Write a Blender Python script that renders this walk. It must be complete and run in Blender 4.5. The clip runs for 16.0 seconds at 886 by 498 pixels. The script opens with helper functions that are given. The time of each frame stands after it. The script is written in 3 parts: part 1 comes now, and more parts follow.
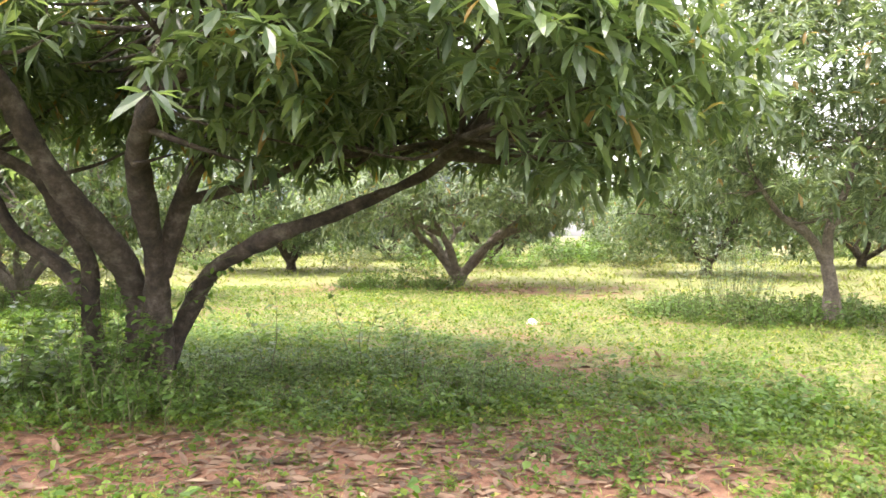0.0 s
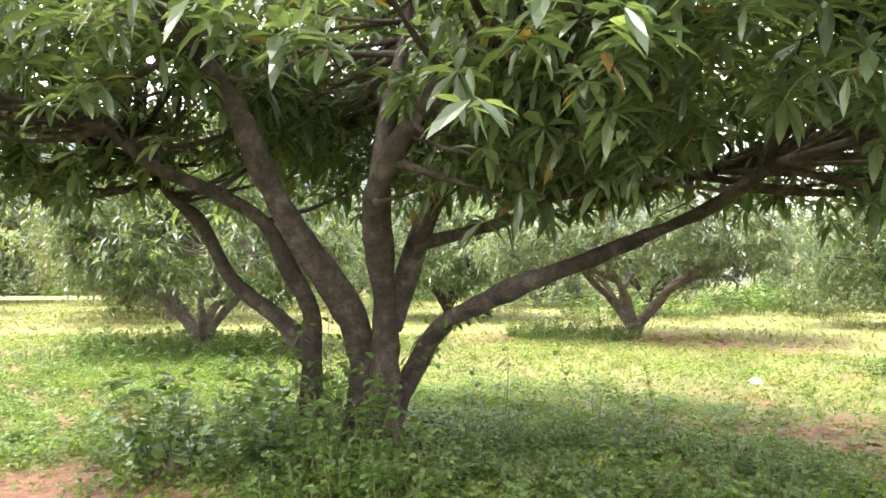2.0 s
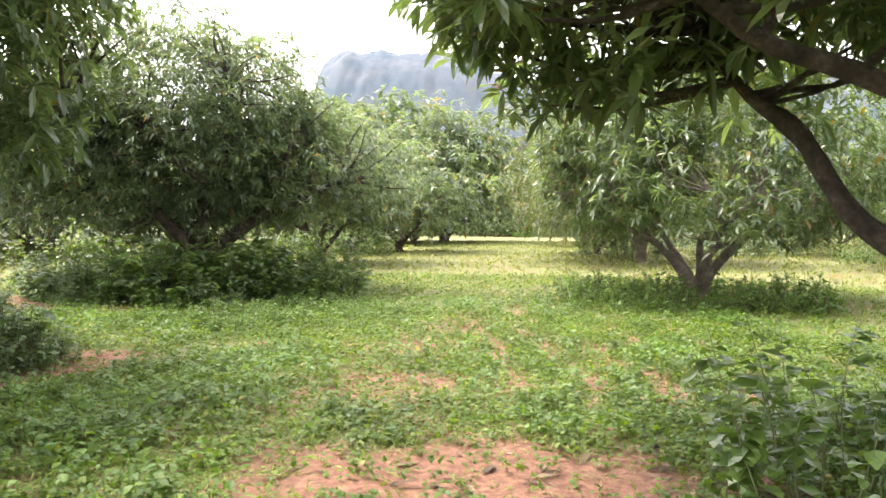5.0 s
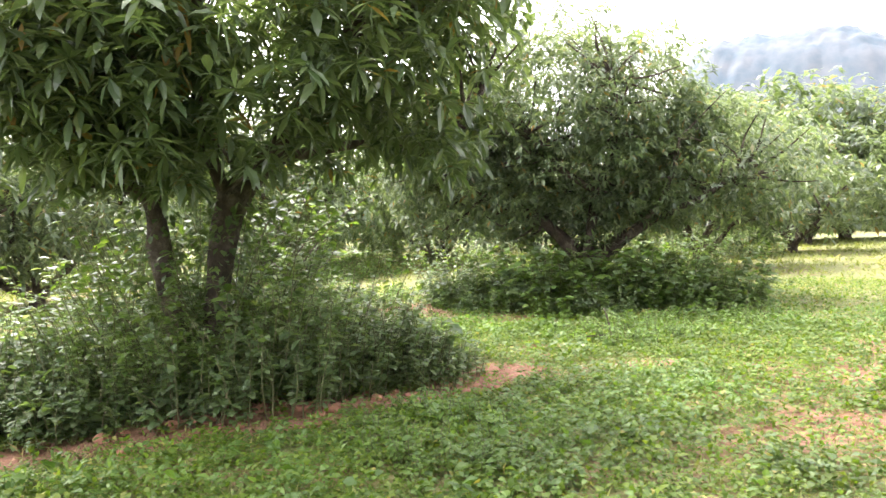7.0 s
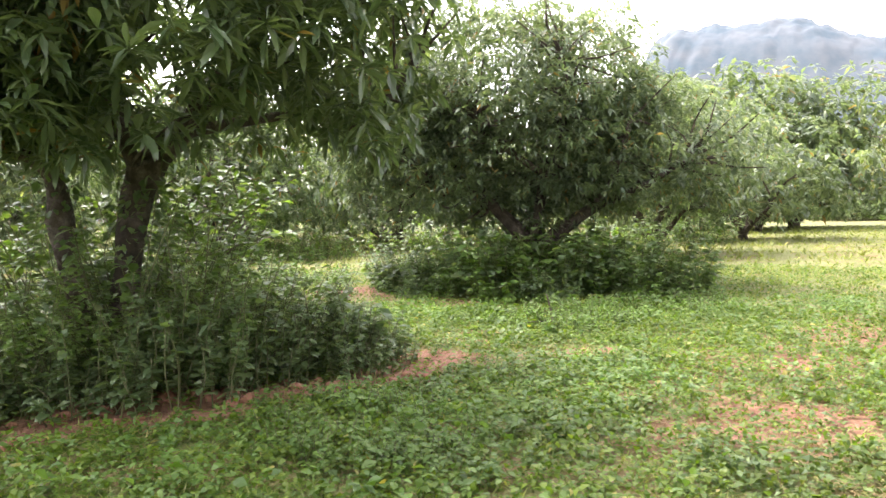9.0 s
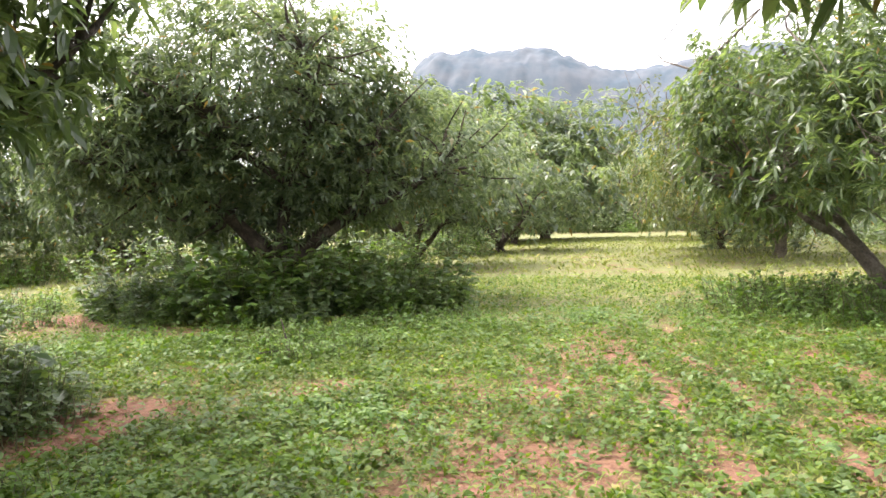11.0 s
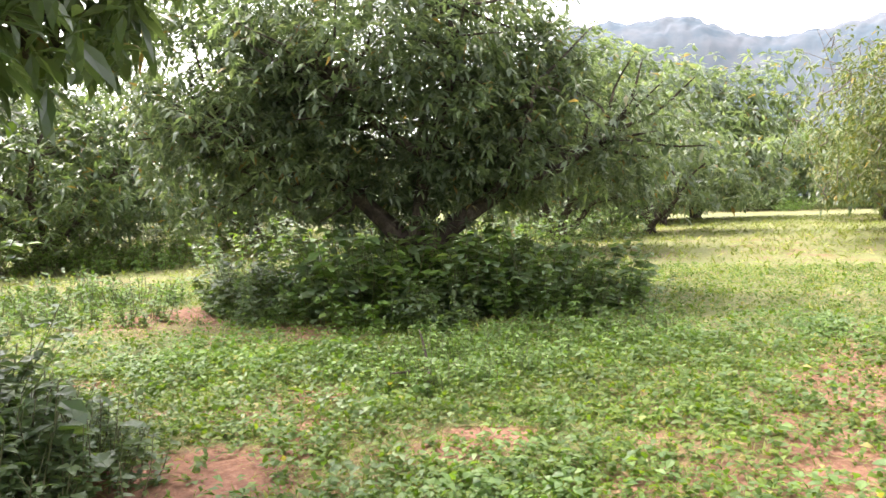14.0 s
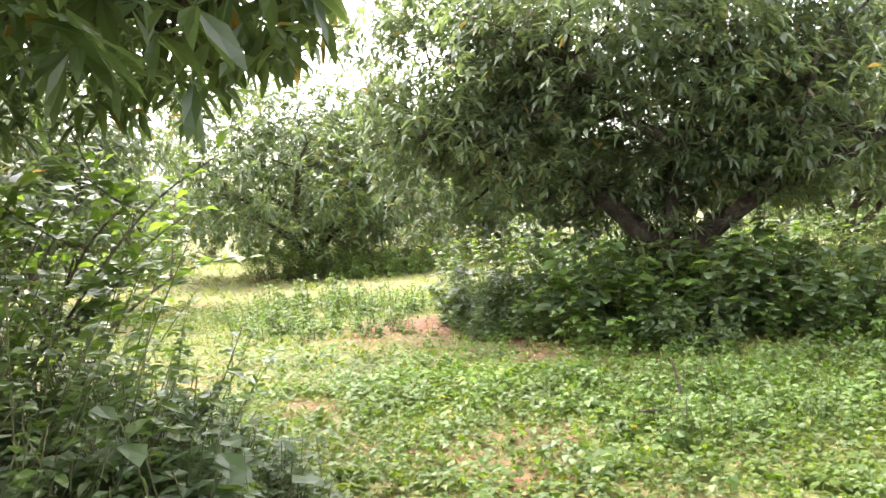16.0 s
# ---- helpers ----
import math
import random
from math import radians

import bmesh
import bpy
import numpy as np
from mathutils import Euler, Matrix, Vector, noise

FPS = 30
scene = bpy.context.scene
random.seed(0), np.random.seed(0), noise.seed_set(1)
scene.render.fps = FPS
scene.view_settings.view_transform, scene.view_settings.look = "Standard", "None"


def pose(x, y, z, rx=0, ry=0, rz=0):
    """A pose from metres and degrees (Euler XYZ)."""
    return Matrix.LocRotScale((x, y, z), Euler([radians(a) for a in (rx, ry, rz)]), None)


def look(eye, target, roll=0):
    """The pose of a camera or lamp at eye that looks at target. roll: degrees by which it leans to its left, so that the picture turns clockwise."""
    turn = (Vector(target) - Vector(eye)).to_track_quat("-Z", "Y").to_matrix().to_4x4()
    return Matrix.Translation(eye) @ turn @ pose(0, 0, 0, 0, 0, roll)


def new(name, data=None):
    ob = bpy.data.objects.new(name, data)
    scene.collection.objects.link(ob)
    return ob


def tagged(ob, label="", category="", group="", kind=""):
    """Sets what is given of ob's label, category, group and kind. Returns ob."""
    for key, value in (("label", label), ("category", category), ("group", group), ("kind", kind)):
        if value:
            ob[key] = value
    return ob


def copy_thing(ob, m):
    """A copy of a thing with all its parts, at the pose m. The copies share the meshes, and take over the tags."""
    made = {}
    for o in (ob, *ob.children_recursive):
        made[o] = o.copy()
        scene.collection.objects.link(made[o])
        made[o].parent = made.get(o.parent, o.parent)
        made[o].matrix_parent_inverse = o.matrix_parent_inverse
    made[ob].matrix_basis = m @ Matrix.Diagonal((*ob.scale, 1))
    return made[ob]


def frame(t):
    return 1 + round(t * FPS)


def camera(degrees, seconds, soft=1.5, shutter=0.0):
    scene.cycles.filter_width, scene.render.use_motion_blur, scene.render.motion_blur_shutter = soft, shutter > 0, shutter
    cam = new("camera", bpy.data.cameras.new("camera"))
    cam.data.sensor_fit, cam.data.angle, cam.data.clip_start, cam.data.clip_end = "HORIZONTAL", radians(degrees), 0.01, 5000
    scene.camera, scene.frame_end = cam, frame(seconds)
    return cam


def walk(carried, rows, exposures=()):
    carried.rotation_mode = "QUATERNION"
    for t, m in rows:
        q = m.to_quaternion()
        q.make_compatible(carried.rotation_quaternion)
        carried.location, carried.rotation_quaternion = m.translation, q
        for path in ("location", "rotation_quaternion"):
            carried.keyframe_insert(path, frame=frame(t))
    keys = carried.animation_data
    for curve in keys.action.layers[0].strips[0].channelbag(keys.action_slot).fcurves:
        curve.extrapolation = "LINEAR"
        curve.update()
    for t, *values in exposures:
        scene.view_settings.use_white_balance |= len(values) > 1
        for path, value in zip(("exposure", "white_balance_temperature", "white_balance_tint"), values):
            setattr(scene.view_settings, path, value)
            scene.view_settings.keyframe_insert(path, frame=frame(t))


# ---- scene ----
cam = camera(60.3, 16.0)
METRES, EYE, TILT, LEAN, TURN = 10.0, 1.55, -1.0, 0.0, 0.0
ROWS = [
    (0.0, 0.0, 0.0, 0.0, -0.0, 0.0, 0.0),
    (0.5, -0.0315, 0.0193, -0.0024, 1.99, 0.31, 0.14),
    (1.0, -0.0602, 0.0477, 0.0036, 5.75, 1.79, 0.11),
    (1.5, -0.0862, 0.0726, 0.0049, 8.03, 3.3, 0.23),
    (2.0, -0.1091, 0.096, 0.004, 10.05, 3.39, -0.19),
    (2.5, -0.1333, 0.1288, 0.0026, 12.9, 2.71, -1.33),
    (3.0, -0.1639, 0.1467, -0.001, 16.56, 1.6, -1.61),
    (3.5, -0.1905, 0.1624, -0.0033, 21.11, 0.37, -1.26),
    (4.0, -0.2231, 0.1944, -0.0012, 30.05, -0.04, -0.92),
    (6.5, -0.3623, 0.2562, 0.0031, 60.0, -2.49, 0.15),
    (7.0, -0.3772, 0.2577, 0.0063, 69.89, -0.95, 1.04),
    (7.5, -0.3859, 0.2626, 0.0121, 77.75, 2.8, 0.8),
    (8.0, -0.387, 0.2696, 0.0149, 82.1, 3.48, 0.58),
    (8.5, -0.3917, 0.2808, 0.007, 78.59, -0.54, 1.29),
    (9.0, -0.4044, 0.2985, 0.0026, 66.88, -2.21, 0.22),
    (9.5, -0.4261, 0.3146, 0.0017, 58.8, -1.76, 0.01),
    (10.0, -0.4456, 0.344, 0.0008, 55.87, -0.5, 0.21),
    (12.5, -0.5843, 0.4639, -0.0005, 43.25, -3.86, 0.69),
    (13.0, -0.62, 0.481, -0.001, 48.68, -2.46, 0.36),
    (13.5, -0.6548, 0.5009, 0.0061, 54.83, -1.41, -0.18),
    (14.0, -0.6918, 0.5053, 0.0041, 59.76, -2.6, 1.1),
    (14.5, -0.7197, 0.5168, 0.0034, 65.69, -2.87, 1.96),
    (15.0, -0.7452, 0.5383, 0.0056, 72.34, -2.44, 1.46),
    (15.5, -0.7656, 0.5487, 0.0059, 76.51, -2.27, 1.92),
    (16.0, -0.7823, 0.5604, 0.0074, 78.58, -2.01, 2.64),
]
walk(cam, [(t, pose(0, 0, EYE, TILT, LEAN, TURN) @ pose(METRES * x, METRES * y, METRES * z, 90 + pitch, roll, yaw)) for t, x, y, z, yaw, pitch, roll in ROWS],
     [(t, stops, 6700, 17) for t, stops in ((0.0, 2.3), (2.5, 2.45), (3.4, 2.25), (4.0, 2.0), (6.5, 2.2), (7.5, 2.6), (8.5, 2.45), (9.0, 2.15), (10.0, 1.9), (12.5, 1.7), (13.5, 1.85), (14.5, 2.15), (16.0, 2.4))])

# ---- world, sun, exposure ----
SUN_YAW, SUN_EL = 108.0, 65.0        # direction the light comes from: degrees left of +y, degrees up
world = bpy.data.worlds.new("world")
scene.world = world
world.use_nodes = True
wn, wl = world.node_tree.nodes, world.node_tree.links
bg = wn["Background"]
sky = wn.new("ShaderNodeTexSky")
sky.sky_type = "NISHITA"
sky.sun_disc = False
sky.sun_elevation = radians(SUN_EL)
sky.sun_rotation = radians(-SUN_YAW)
sky.air_density, sky.dust_density, sky.ozone_density = 1.0, 3.0, 1.0
hsv = wn.new("ShaderNodeHueSaturation")      # thin bright cloud: the sky is nearly colourless
hsv.inputs["Saturation"].default_value = 0.2
hsv.inputs["Value"].default_value = 1.7
wl.new(sky.outputs[0], hsv.inputs["Color"])
wl.new(hsv.outputs[0], bg.inputs["Color"])
bg.inputs["Strength"].default_value = 0.15
sun = new("sun", bpy.data.lights.new("sun", "SUN"))
sun.data.energy, sun.data.angle, sun.data.color = 1.05, radians(18.0), (1.0, 0.94, 0.82)
_sy, _se = radians(SUN_YAW), radians(SUN_EL)
sun.matrix_world = look((-60 * math.sin(_sy) * math.cos(_se), 60 * math.cos(_sy) * math.cos(_se), 60 * math.sin(_se)), (0, 0, 0))


# ---- materials ----
def material(name):
    m = bpy.data.materials.new(name)
    m.use_nodes = True
    return m, m.node_tree.nodes, m.node_tree.links, m.node_tree.nodes["Principled BSDF"]


def ramp(nodes, stops):
    r = nodes.new("ShaderNodeValToRGB")
    while len(r.color_ramp.elements) < len(stops):
        r.color_ramp.elements.new(0.5)
    for e, (p, c) in zip(r.color_ramp.elements, stops):
        e.position, e.color = p, (*c, 1)
    return r


def noise_tex(nodes, links, scale, detail=4.0, rough=0.6, space="Object"):
    tc = nodes.new("ShaderNodeTexCoord")
    n = nodes.new("ShaderNodeTexNoise")
    n.inputs["Scale"].default_value, n.inputs["Detail"].default_value, n.inputs["Roughness"].default_value = scale, detail, rough
    links.new(tc.outputs[space], n.inputs["Vector"])
    return n


def leaf_material(name, dark, mid, light, glow=0.35, rough=0.42, odd=None, sheen=0.5, through_tint=(1.7, 1.75, 0.55)):
    """Leaf: colour varies leaf by leaf and in soft patches; some light passes through."""
    m, nodes, links, bsdf = material(name)
    geo = nodes.new("ShaderNodeNewGeometry")
    stops = [(0.0, dark), (0.5, mid), (0.9, light)]
    if odd:
        stops += [(0.975, light), (0.985, odd)]
    r = ramp(nodes, stops)
    links.new(geo.outputs["Random Per Island"], r.inputs[0])
    n = noise_tex(nodes, links, 0.9, 2.0)
    br = nodes.new("ShaderNodeHueSaturation")
    mp = nodes.new("ShaderNodeMapRange")
    mp.inputs["From Min"].default_value, mp.inputs["From Max"].default_value = 0.3, 0.7
    mp.inputs["To Min"].default_value, mp.inputs["To Max"].default_value = 0.72, 1.3
    links.new(n.outputs[0], mp.inputs[0])
    links.new(mp.outputs[0], br.inputs["Value"])
    links.new(r.outputs[0], br.inputs["Color"])
    links.new(br.outputs[0], bsdf.inputs["Base Color"])
    bsdf.inputs["Roughness"].default_value = rough
    bsdf.inputs["Specular IOR Level"].default_value = sheen
    tr = nodes.new("ShaderNodeBsdfTranslucent")
    warm = nodes.new("ShaderNodeMix")
    warm.data_type, warm.blend_type = "RGBA", "MULTIPLY"
    warm.inputs["Factor"].default_value = 1.0
    warm.inputs["B"].default_value = (*through_tint, 1)
    links.new(br.outputs[0], warm.inputs["A"])
    links.new(warm.outputs["Result"], tr.inputs["Color"])
    mix = nodes.new("ShaderNodeMixShader")
    mix.inputs[0].default_value = glow
    links.new(bsdf.outputs[0], mix.inputs[1])
    links.new(tr.outputs[0], mix.inputs[2])
    links.new(mix.outputs[0], nodes["Material Output"].inputs["Surface"])
    return m


def bark_material(name, a, b, c):
    m, nodes, links, bsdf = material(name)
    big = noise_tex(nodes, links, 5.0, 6.0, 0.7)
    fine = noise_tex(nodes, links, 24.0, 7.0, 0.75)
    r = ramp(nodes, [(0.3, a), (0.5, b), (0.72, c)])
    links.new(big.outputs[0], r.inputs[0])
    mixc = nodes.new("ShaderNodeMix")
    mixc.data_type, mixc.blend_type = "RGBA", "MULTIPLY"
    mixc.inputs["Factor"].default_value = 0.7
    fr = ramp(nodes, [(0.3, (0.35, 0.33, 0.3)), (0.62, (1.25, 1.22, 1.2))])
    links.new(fine.outputs[0], fr.inputs[0])
    links.new(r.outputs[0], mixc.inputs["A"])
    links.new(fr.outputs[0], mixc.inputs["B"])
    links.new(mixc.outputs["Result"], bsdf.inputs["Base Color"])
    bsdf.inputs["Roughness"].default_value = 0.9
    bump = nodes.new("ShaderNodeBump")
    bump.inputs["Strength"].default_value, bump.inputs["Distance"].default_value = 1.0, 0.06
    links.new(fine.outputs[0], bump.inputs["Height"])
    links.new(bump.outputs[0], bsdf.inputs["Normal"])
    return m


def plain_rough(name, a, b, scale=20.0, rough=0.85):
    m, nodes, links, bsdf = material(name)
    n = noise_tex(nodes, links, scale)
    r = ramp(nodes, [(0.35, a), (0.65, b)])
    links.new(n.outputs[0], r.inputs[0])
    links.new(r.outputs[0], bsdf.inputs["Base Color"])
    bsdf.inputs["Roughness"].default_value = rough
    return m


MANGO = leaf_material("mango_leaf", (0.06, 0.096, 0.046), (0.092, 0.134, 0.064), (0.135, 0.182, 0.09), 0.5, 0.32, (0.2, 0.13, 0.04), 0.8, (1.65, 1.65, 0.75))
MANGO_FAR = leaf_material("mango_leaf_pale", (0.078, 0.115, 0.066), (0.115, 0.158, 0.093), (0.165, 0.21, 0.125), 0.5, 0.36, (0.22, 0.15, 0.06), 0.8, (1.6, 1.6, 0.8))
MANGO_DRY = leaf_material("mango_leaf_yellowed", (0.06, 0.09, 0.03), (0.10, 0.13, 0.045), (0.17, 0.18, 0.07), 0.3, 0.5, (0.34, 0.24, 0.06))
WEED = leaf_material("weed_leaf", (0.056, 0.112, 0.022), (0.086, 0.155, 0.03), (0.128, 0.205, 0.046), 0.38, 0.5)
WEED_DARK = leaf_material("weed_leaf_dark", (0.068, 0.115, 0.05), (0.10, 0.152, 0.07), (0.145, 0.2, 0.1), 0.5, 0.42, None, 0.7)
COVER = leaf_material("ground_weed_leaf", (0.054, 0.1, 0.014), (0.084, 0.142, 0.018), (0.135, 0.19, 0.03), 0.42, 0.5, (0.26, 0.24, 0.08), 0.35)
GRASS = leaf_material("meadow_grass", (0.10, 0.135, 0.032), (0.155, 0.185, 0.05), (0.225, 0.24, 0.085), 0.35, 0.6, (0.32, 0.28, 0.11))
SHRUB_LIGHT = leaf_material("shrub_leaf_light", (0.065, 0.12, 0.026), (0.10, 0.165, 0.038), (0.145, 0.215, 0.06), 0.42, 0.3, (0.26, 0.30, 0.18), 0.8)
LITTER = leaf_material("fallen_leaf", (0.07, 0.042, 0.028), (0.14, 0.085, 0.055), (0.25, 0.165, 0.11), 0.1, 0.8, (0.36, 0.27, 0.18))
STRAW = leaf_material("dry_grass", (0.22, 0.17, 0.07), (0.32, 0.25, 0.11), (0.40, 0.33, 0.17), 0.25, 0.7)
BARK = bark_material("mango_bark", (0.028, 0.022, 0.017), (0.08, 0.06, 0.044), (0.21, 0.18, 0.145))
BARK_PALE = bark_material("grey_bark", (0.09, 0.075, 0.06), (0.17, 0.14, 0.11), (0.28, 0.25, 0.21))
STEM = plain_rough("weed_stem", (0.07, 0.09, 0.03), (0.14, 0.13, 0.06), 12.0)
CLOD = plain_rough("red_clod", (0.17, 0.075, 0.045), (0.33, 0.16, 0.10), 14.0, 0.95)
STONE = plain_rough("pale_stone", (0.5, 0.48, 0.44), (0.75, 0.73, 0.7), 9.0)
# the hill's grey-blue holds the haze of distance, put into the base colour
HAZY_ROCK = plain_rough("hazy_hill_rock", (0.05, 0.076, 0.1), (0.092, 0.105, 0.122), 0.07, 0.95)


def ground_material():
    """Red earth under thin grass; the mask on the mesh says where the soil lies bare."""
    m, nodes, links, bsdf = material("red_earth_and_grass")
    at = nodes.new("ShaderNodeAttribute")
    at.attribute_name = "cover"
    n1 = noise_tex(nodes, links, 1.3, 8.0, 0.7)
    n2 = noise_tex(nodes, links, 14.0, 6.0, 0.7)
    n3 = noise_tex(nodes, links, 60.0, 4.0, 0.7)
    soil = ramp(nodes, [(0.3, (0.1, 0.046, 0.026)), (0.5, (0.21, 0.1, 0.058)), (0.7, (0.31, 0.17, 0.105))])
    green = ramp(nodes, [(0.3, (0.085, 0.095, 0.03)), (0.5, (0.15, 0.165, 0.05)), (0.7, (0.24, 0.225, 0.09))])
    links.new(n2.outputs[0], soil.inputs[0])
    links.new(n2.outputs[0], green.inputs[0])
    add = nodes.new("ShaderNodeMath")
    add.operation = "ADD"
    links.new(at.outputs["Fac"], add.inputs[0])
    sub = nodes.new("ShaderNodeMath")
    sub.operation = "MULTIPLY_ADD"
    sub.inputs[1].default_value, sub.inputs[2].default_value = 2.4, -1.2
    mixn = nodes.new("ShaderNodeMix")
    mixn.inputs["Factor"].default_value = 0.5
    links.new(n1.outputs[0], mixn.inputs["A"])
    links.new(n3.outputs[0], mixn.inputs["B"])
    links.new(mixn.outputs["Result"], sub.inputs[0])
    links.new(sub.outputs[0], add.inputs[1])
    edge = nodes.new("ShaderNodeMapRange")
    edge.inputs["From Min"].default_value, edge.inputs["From Max"].default_value = 0.35, 0.75
    links.new(add.outputs[0], edge.inputs[0])
    mix = nodes.new("ShaderNodeMix")
    mix.data_type = "RGBA"
    links.new(edge.outputs[0], mix.inputs["Factor"])
    links.new(soil.outputs[0], mix.inputs["A"])
    links.new(green.outputs[0], mix.inputs["B"])
    links.new(mix.outputs["Result"], bsdf.inputs["Base Color"])
    bsdf.inputs["Roughness"].default_value = 0.95
    bump = nodes.new("ShaderNodeBump")
    bump.inputs["Strength"].default_value, bump.inputs["Distance"].default_value = 0.8, 0.05
    links.new(n2.outputs[0], bump.inputs["Height"])
    links.new(bump.outputs[0], bsdf.inputs["Normal"])
    return m


# ---- mesh makers ----
rng = np.random.default_rng(7)


def mesh_from(name, verts, faces, mat, smooth=False):
    """A mesh from arrays; faces all have the same number of corners."""
    me = bpy.data.meshes.new(name)
    verts = np.asarray(verts, dtype=np.float32)
    faces = np.asarray(faces, dtype=np.int32)
    k = faces.shape[1]
    me.vertices.add(len(verts))
    me.vertices.foreach_set("co", verts.ravel())
    me.loops.add(faces.size)
    me.loops.foreach_set("vertex_index", faces.ravel())
    me.polygons.add(len(faces))
    me.polygons.foreach_set("loop_start", np.arange(0, faces.size, k, dtype=np.int32))
    me.polygons.foreach_set("use_smooth", np.full(len(faces), smooth))
    me.update(calc_edges=True)
    me.validate()
    me.materials.append(mat)
    return me


def part(name, me, parent, label="", kind=""):
    ob = new(name, me)
    ob.parent = parent
    return tagged(ob, label, kind=kind)


def unit(v):
    return v / np.maximum(np.linalg.norm(v, axis=-1, keepdims=True), 1e-9)


def leaves(pos, way, length, width, droop=0.35, fold=0.25, rich=True, peak=0.42):
    """Verts and faces of many pointed leaves: base at pos, growing along way, bending down towards the tip."""
    n = len(pos)
    way = unit(way)
    length = np.broadcast_to(np.asarray(length, float), (n,))[:, None]
    width = np.broadcast_to(np.asarray(width, float), (n,))[:, None]
    side = unit(np.cross(way, np.array([0, 0, 1.0])) + rng.normal(0, 0.25, (n, 3)))
    up = unit(np.cross(side, way))
    down = np.array([0, 0, -1.0])
    mid = pos + way * length * peak + down * droop * length * 0.18
    tip = pos + way * length * (1 - 0.2 * droop) + down * droop * length * 0.75
    lft = mid - side * width * 0.5 + up * width * fold
    rgt = mid + side * width * 0.5 + up * width * fold
    if rich:
        far = pos + way * length * 0.76 + down * droop * length * 0.45
        v = np.stack([pos, lft, mid, rgt, far - side * width * 0.3 + up * width * fold * 0.5, far + side * width * 0.3 + up * width * fold * 0.5, tip], 1).reshape(-1, 3)
        t = np.array([[0, 2, 1], [0, 3, 2], [1, 2, 4], [2, 3, 5], [2, 5, 4], [4, 5, 6]])
        k = 7
    else:
        v = np.stack([pos, lft, rgt, tip], 1).reshape(-1, 3)
        t = np.array([[0, 2, 1], [1, 2, 3]])
        k = 4
    f = (t[None] + (np.arange(n) * k)[:, None, None]).reshape(-1, 3)
    return v, f


def joined(pieces):
    vs, fs, o = [], [], 0
    for v, f in pieces:
        vs.append(v)
        fs.append(np.asarray(f) + o)
        o += len(v)
    return np.concatenate(vs), np.concatenate(fs)


def smooth_path(pts, steps=5):
    """Catmull-Rom through the points."""
    p = np.asarray(pts, float)
    p = np.vstack([2 * p[0] - p[1], p, 2 * p[-1] - p[-2]])
    out = []
    for i in range(1, len(p) - 2):
        for s in np.linspace(0, 1, steps, endpoint=False):
            a, b, c, d = p[i - 1], p[i], p[i + 1], p[i + 2]
            out.append(0.5 * (2 * b + (c - a) * s + (2 * a - 5 * b + 4 * c - d) * s ** 2 + (3 * b - a - 3 * c + d) * s ** 3))
    out.append(p[-2])
    return np.array(out)


def tube(pts, r0, r1, sides=9, steps=5, knobs=0.12, flare=0.0):
    """A tapered, knobbly limb along the points, closed at its end."""
    c = smooth_path(pts, steps)
    n = len(c)
    d = unit(np.gradient(c, axis=0))
    ref = np.array([0.31, 0.87, 0.38])
    a = unit(np.cross(d, ref))
    b = np.cross(d, a)
    s = np.linspace(0, 1, n)
    r = r0 + (r1 - r0) * s ** 0.8 + flare * r0 * np.exp(-s * 9)
    r = r * (1 + knobs * np.interp(np.arange(n), np.arange(0, n + 3, 3), rng.normal(0, 1, len(np.arange(0, n + 3, 3)))))
    ang = np.linspace(0, 2 * np.pi, sides, endpoint=False)
    lump = 1 + knobs * 0.6 * rng.normal(0, 1, (1, sides)) + knobs * 0.5 * rng.normal(0, 1, (n, sides))
    rr = r[:, None] * lump
    v = c[:, None] + a[:, None] * (rr * np.cos(ang))[..., None] + b[:, None] * (rr * np.sin(ang))[..., None]
    v = np.vstack([v.reshape(-1, 3), c[-1:] + d[-1:] * r1])
    f = []
    for i in range(n - 1):
        for j in range(sides):
            k = (j + 1) % sides
            q = (i * sides + j, i * sides + k, (i + 1) * sides + k, (i + 1) * sides + j)
            f += [q[:3], (q[0], q[2], q[3])]
    e = (n - 1) * sides
    f += [(e + j, e + (j + 1) % sides, n * sides) for j in range(sides)]
    return v, np.array(f)


def crown_points(n, centre, radii, low, seed, hollow=0.45, lumps=0.26):
    """Places of leaf rosettes in an uneven dome, most of them near its outside, down to a wavy lower edge."""
    g = np.random.default_rng(seed)
    centre, radii = np.array(centre, float), np.array(radii, float)
    bumps = unit(g.normal(0, 1, (26, 3)))
    size = g.uniform(-1, 1, 26)
    got = np.zeros((0, 3))
    way = np.zeros((0, 3))
    while len(got) < n:
        d = unit(g.normal(0, 1, (n * 2, 3)))
        near = np.exp(-(1 - d @ bumps.T) * 14)
        reach = 1 + lumps * (near * size).sum(1)
        s = hollow + (1 - hollow) * g.uniform(0, 1, len(d)) ** 0.55
        p = centre + d * radii * (reach * s)[:, None]
        edge = low + 0.28 * np.sin(p[:, 0] * 1.9 + seed) + 0.25 * np.sin(p[:, 1] * 2.3 + 2 * seed)
        clump = np.sin(p[:, 0] * 2.7 + seed) + np.sin(p[:, 1] * 2.9 - seed) + np.sin(p[:, 2] * 3.3 + 1.7 * seed)
        ok = (p[:, 2] > edge) & (clump + g.normal(0, 0.8, len(d)) > -0.7)
        got, way = np.vstack([got, p[ok]]), np.vstack([way, d[ok]])
    return got[:n], way[:n]


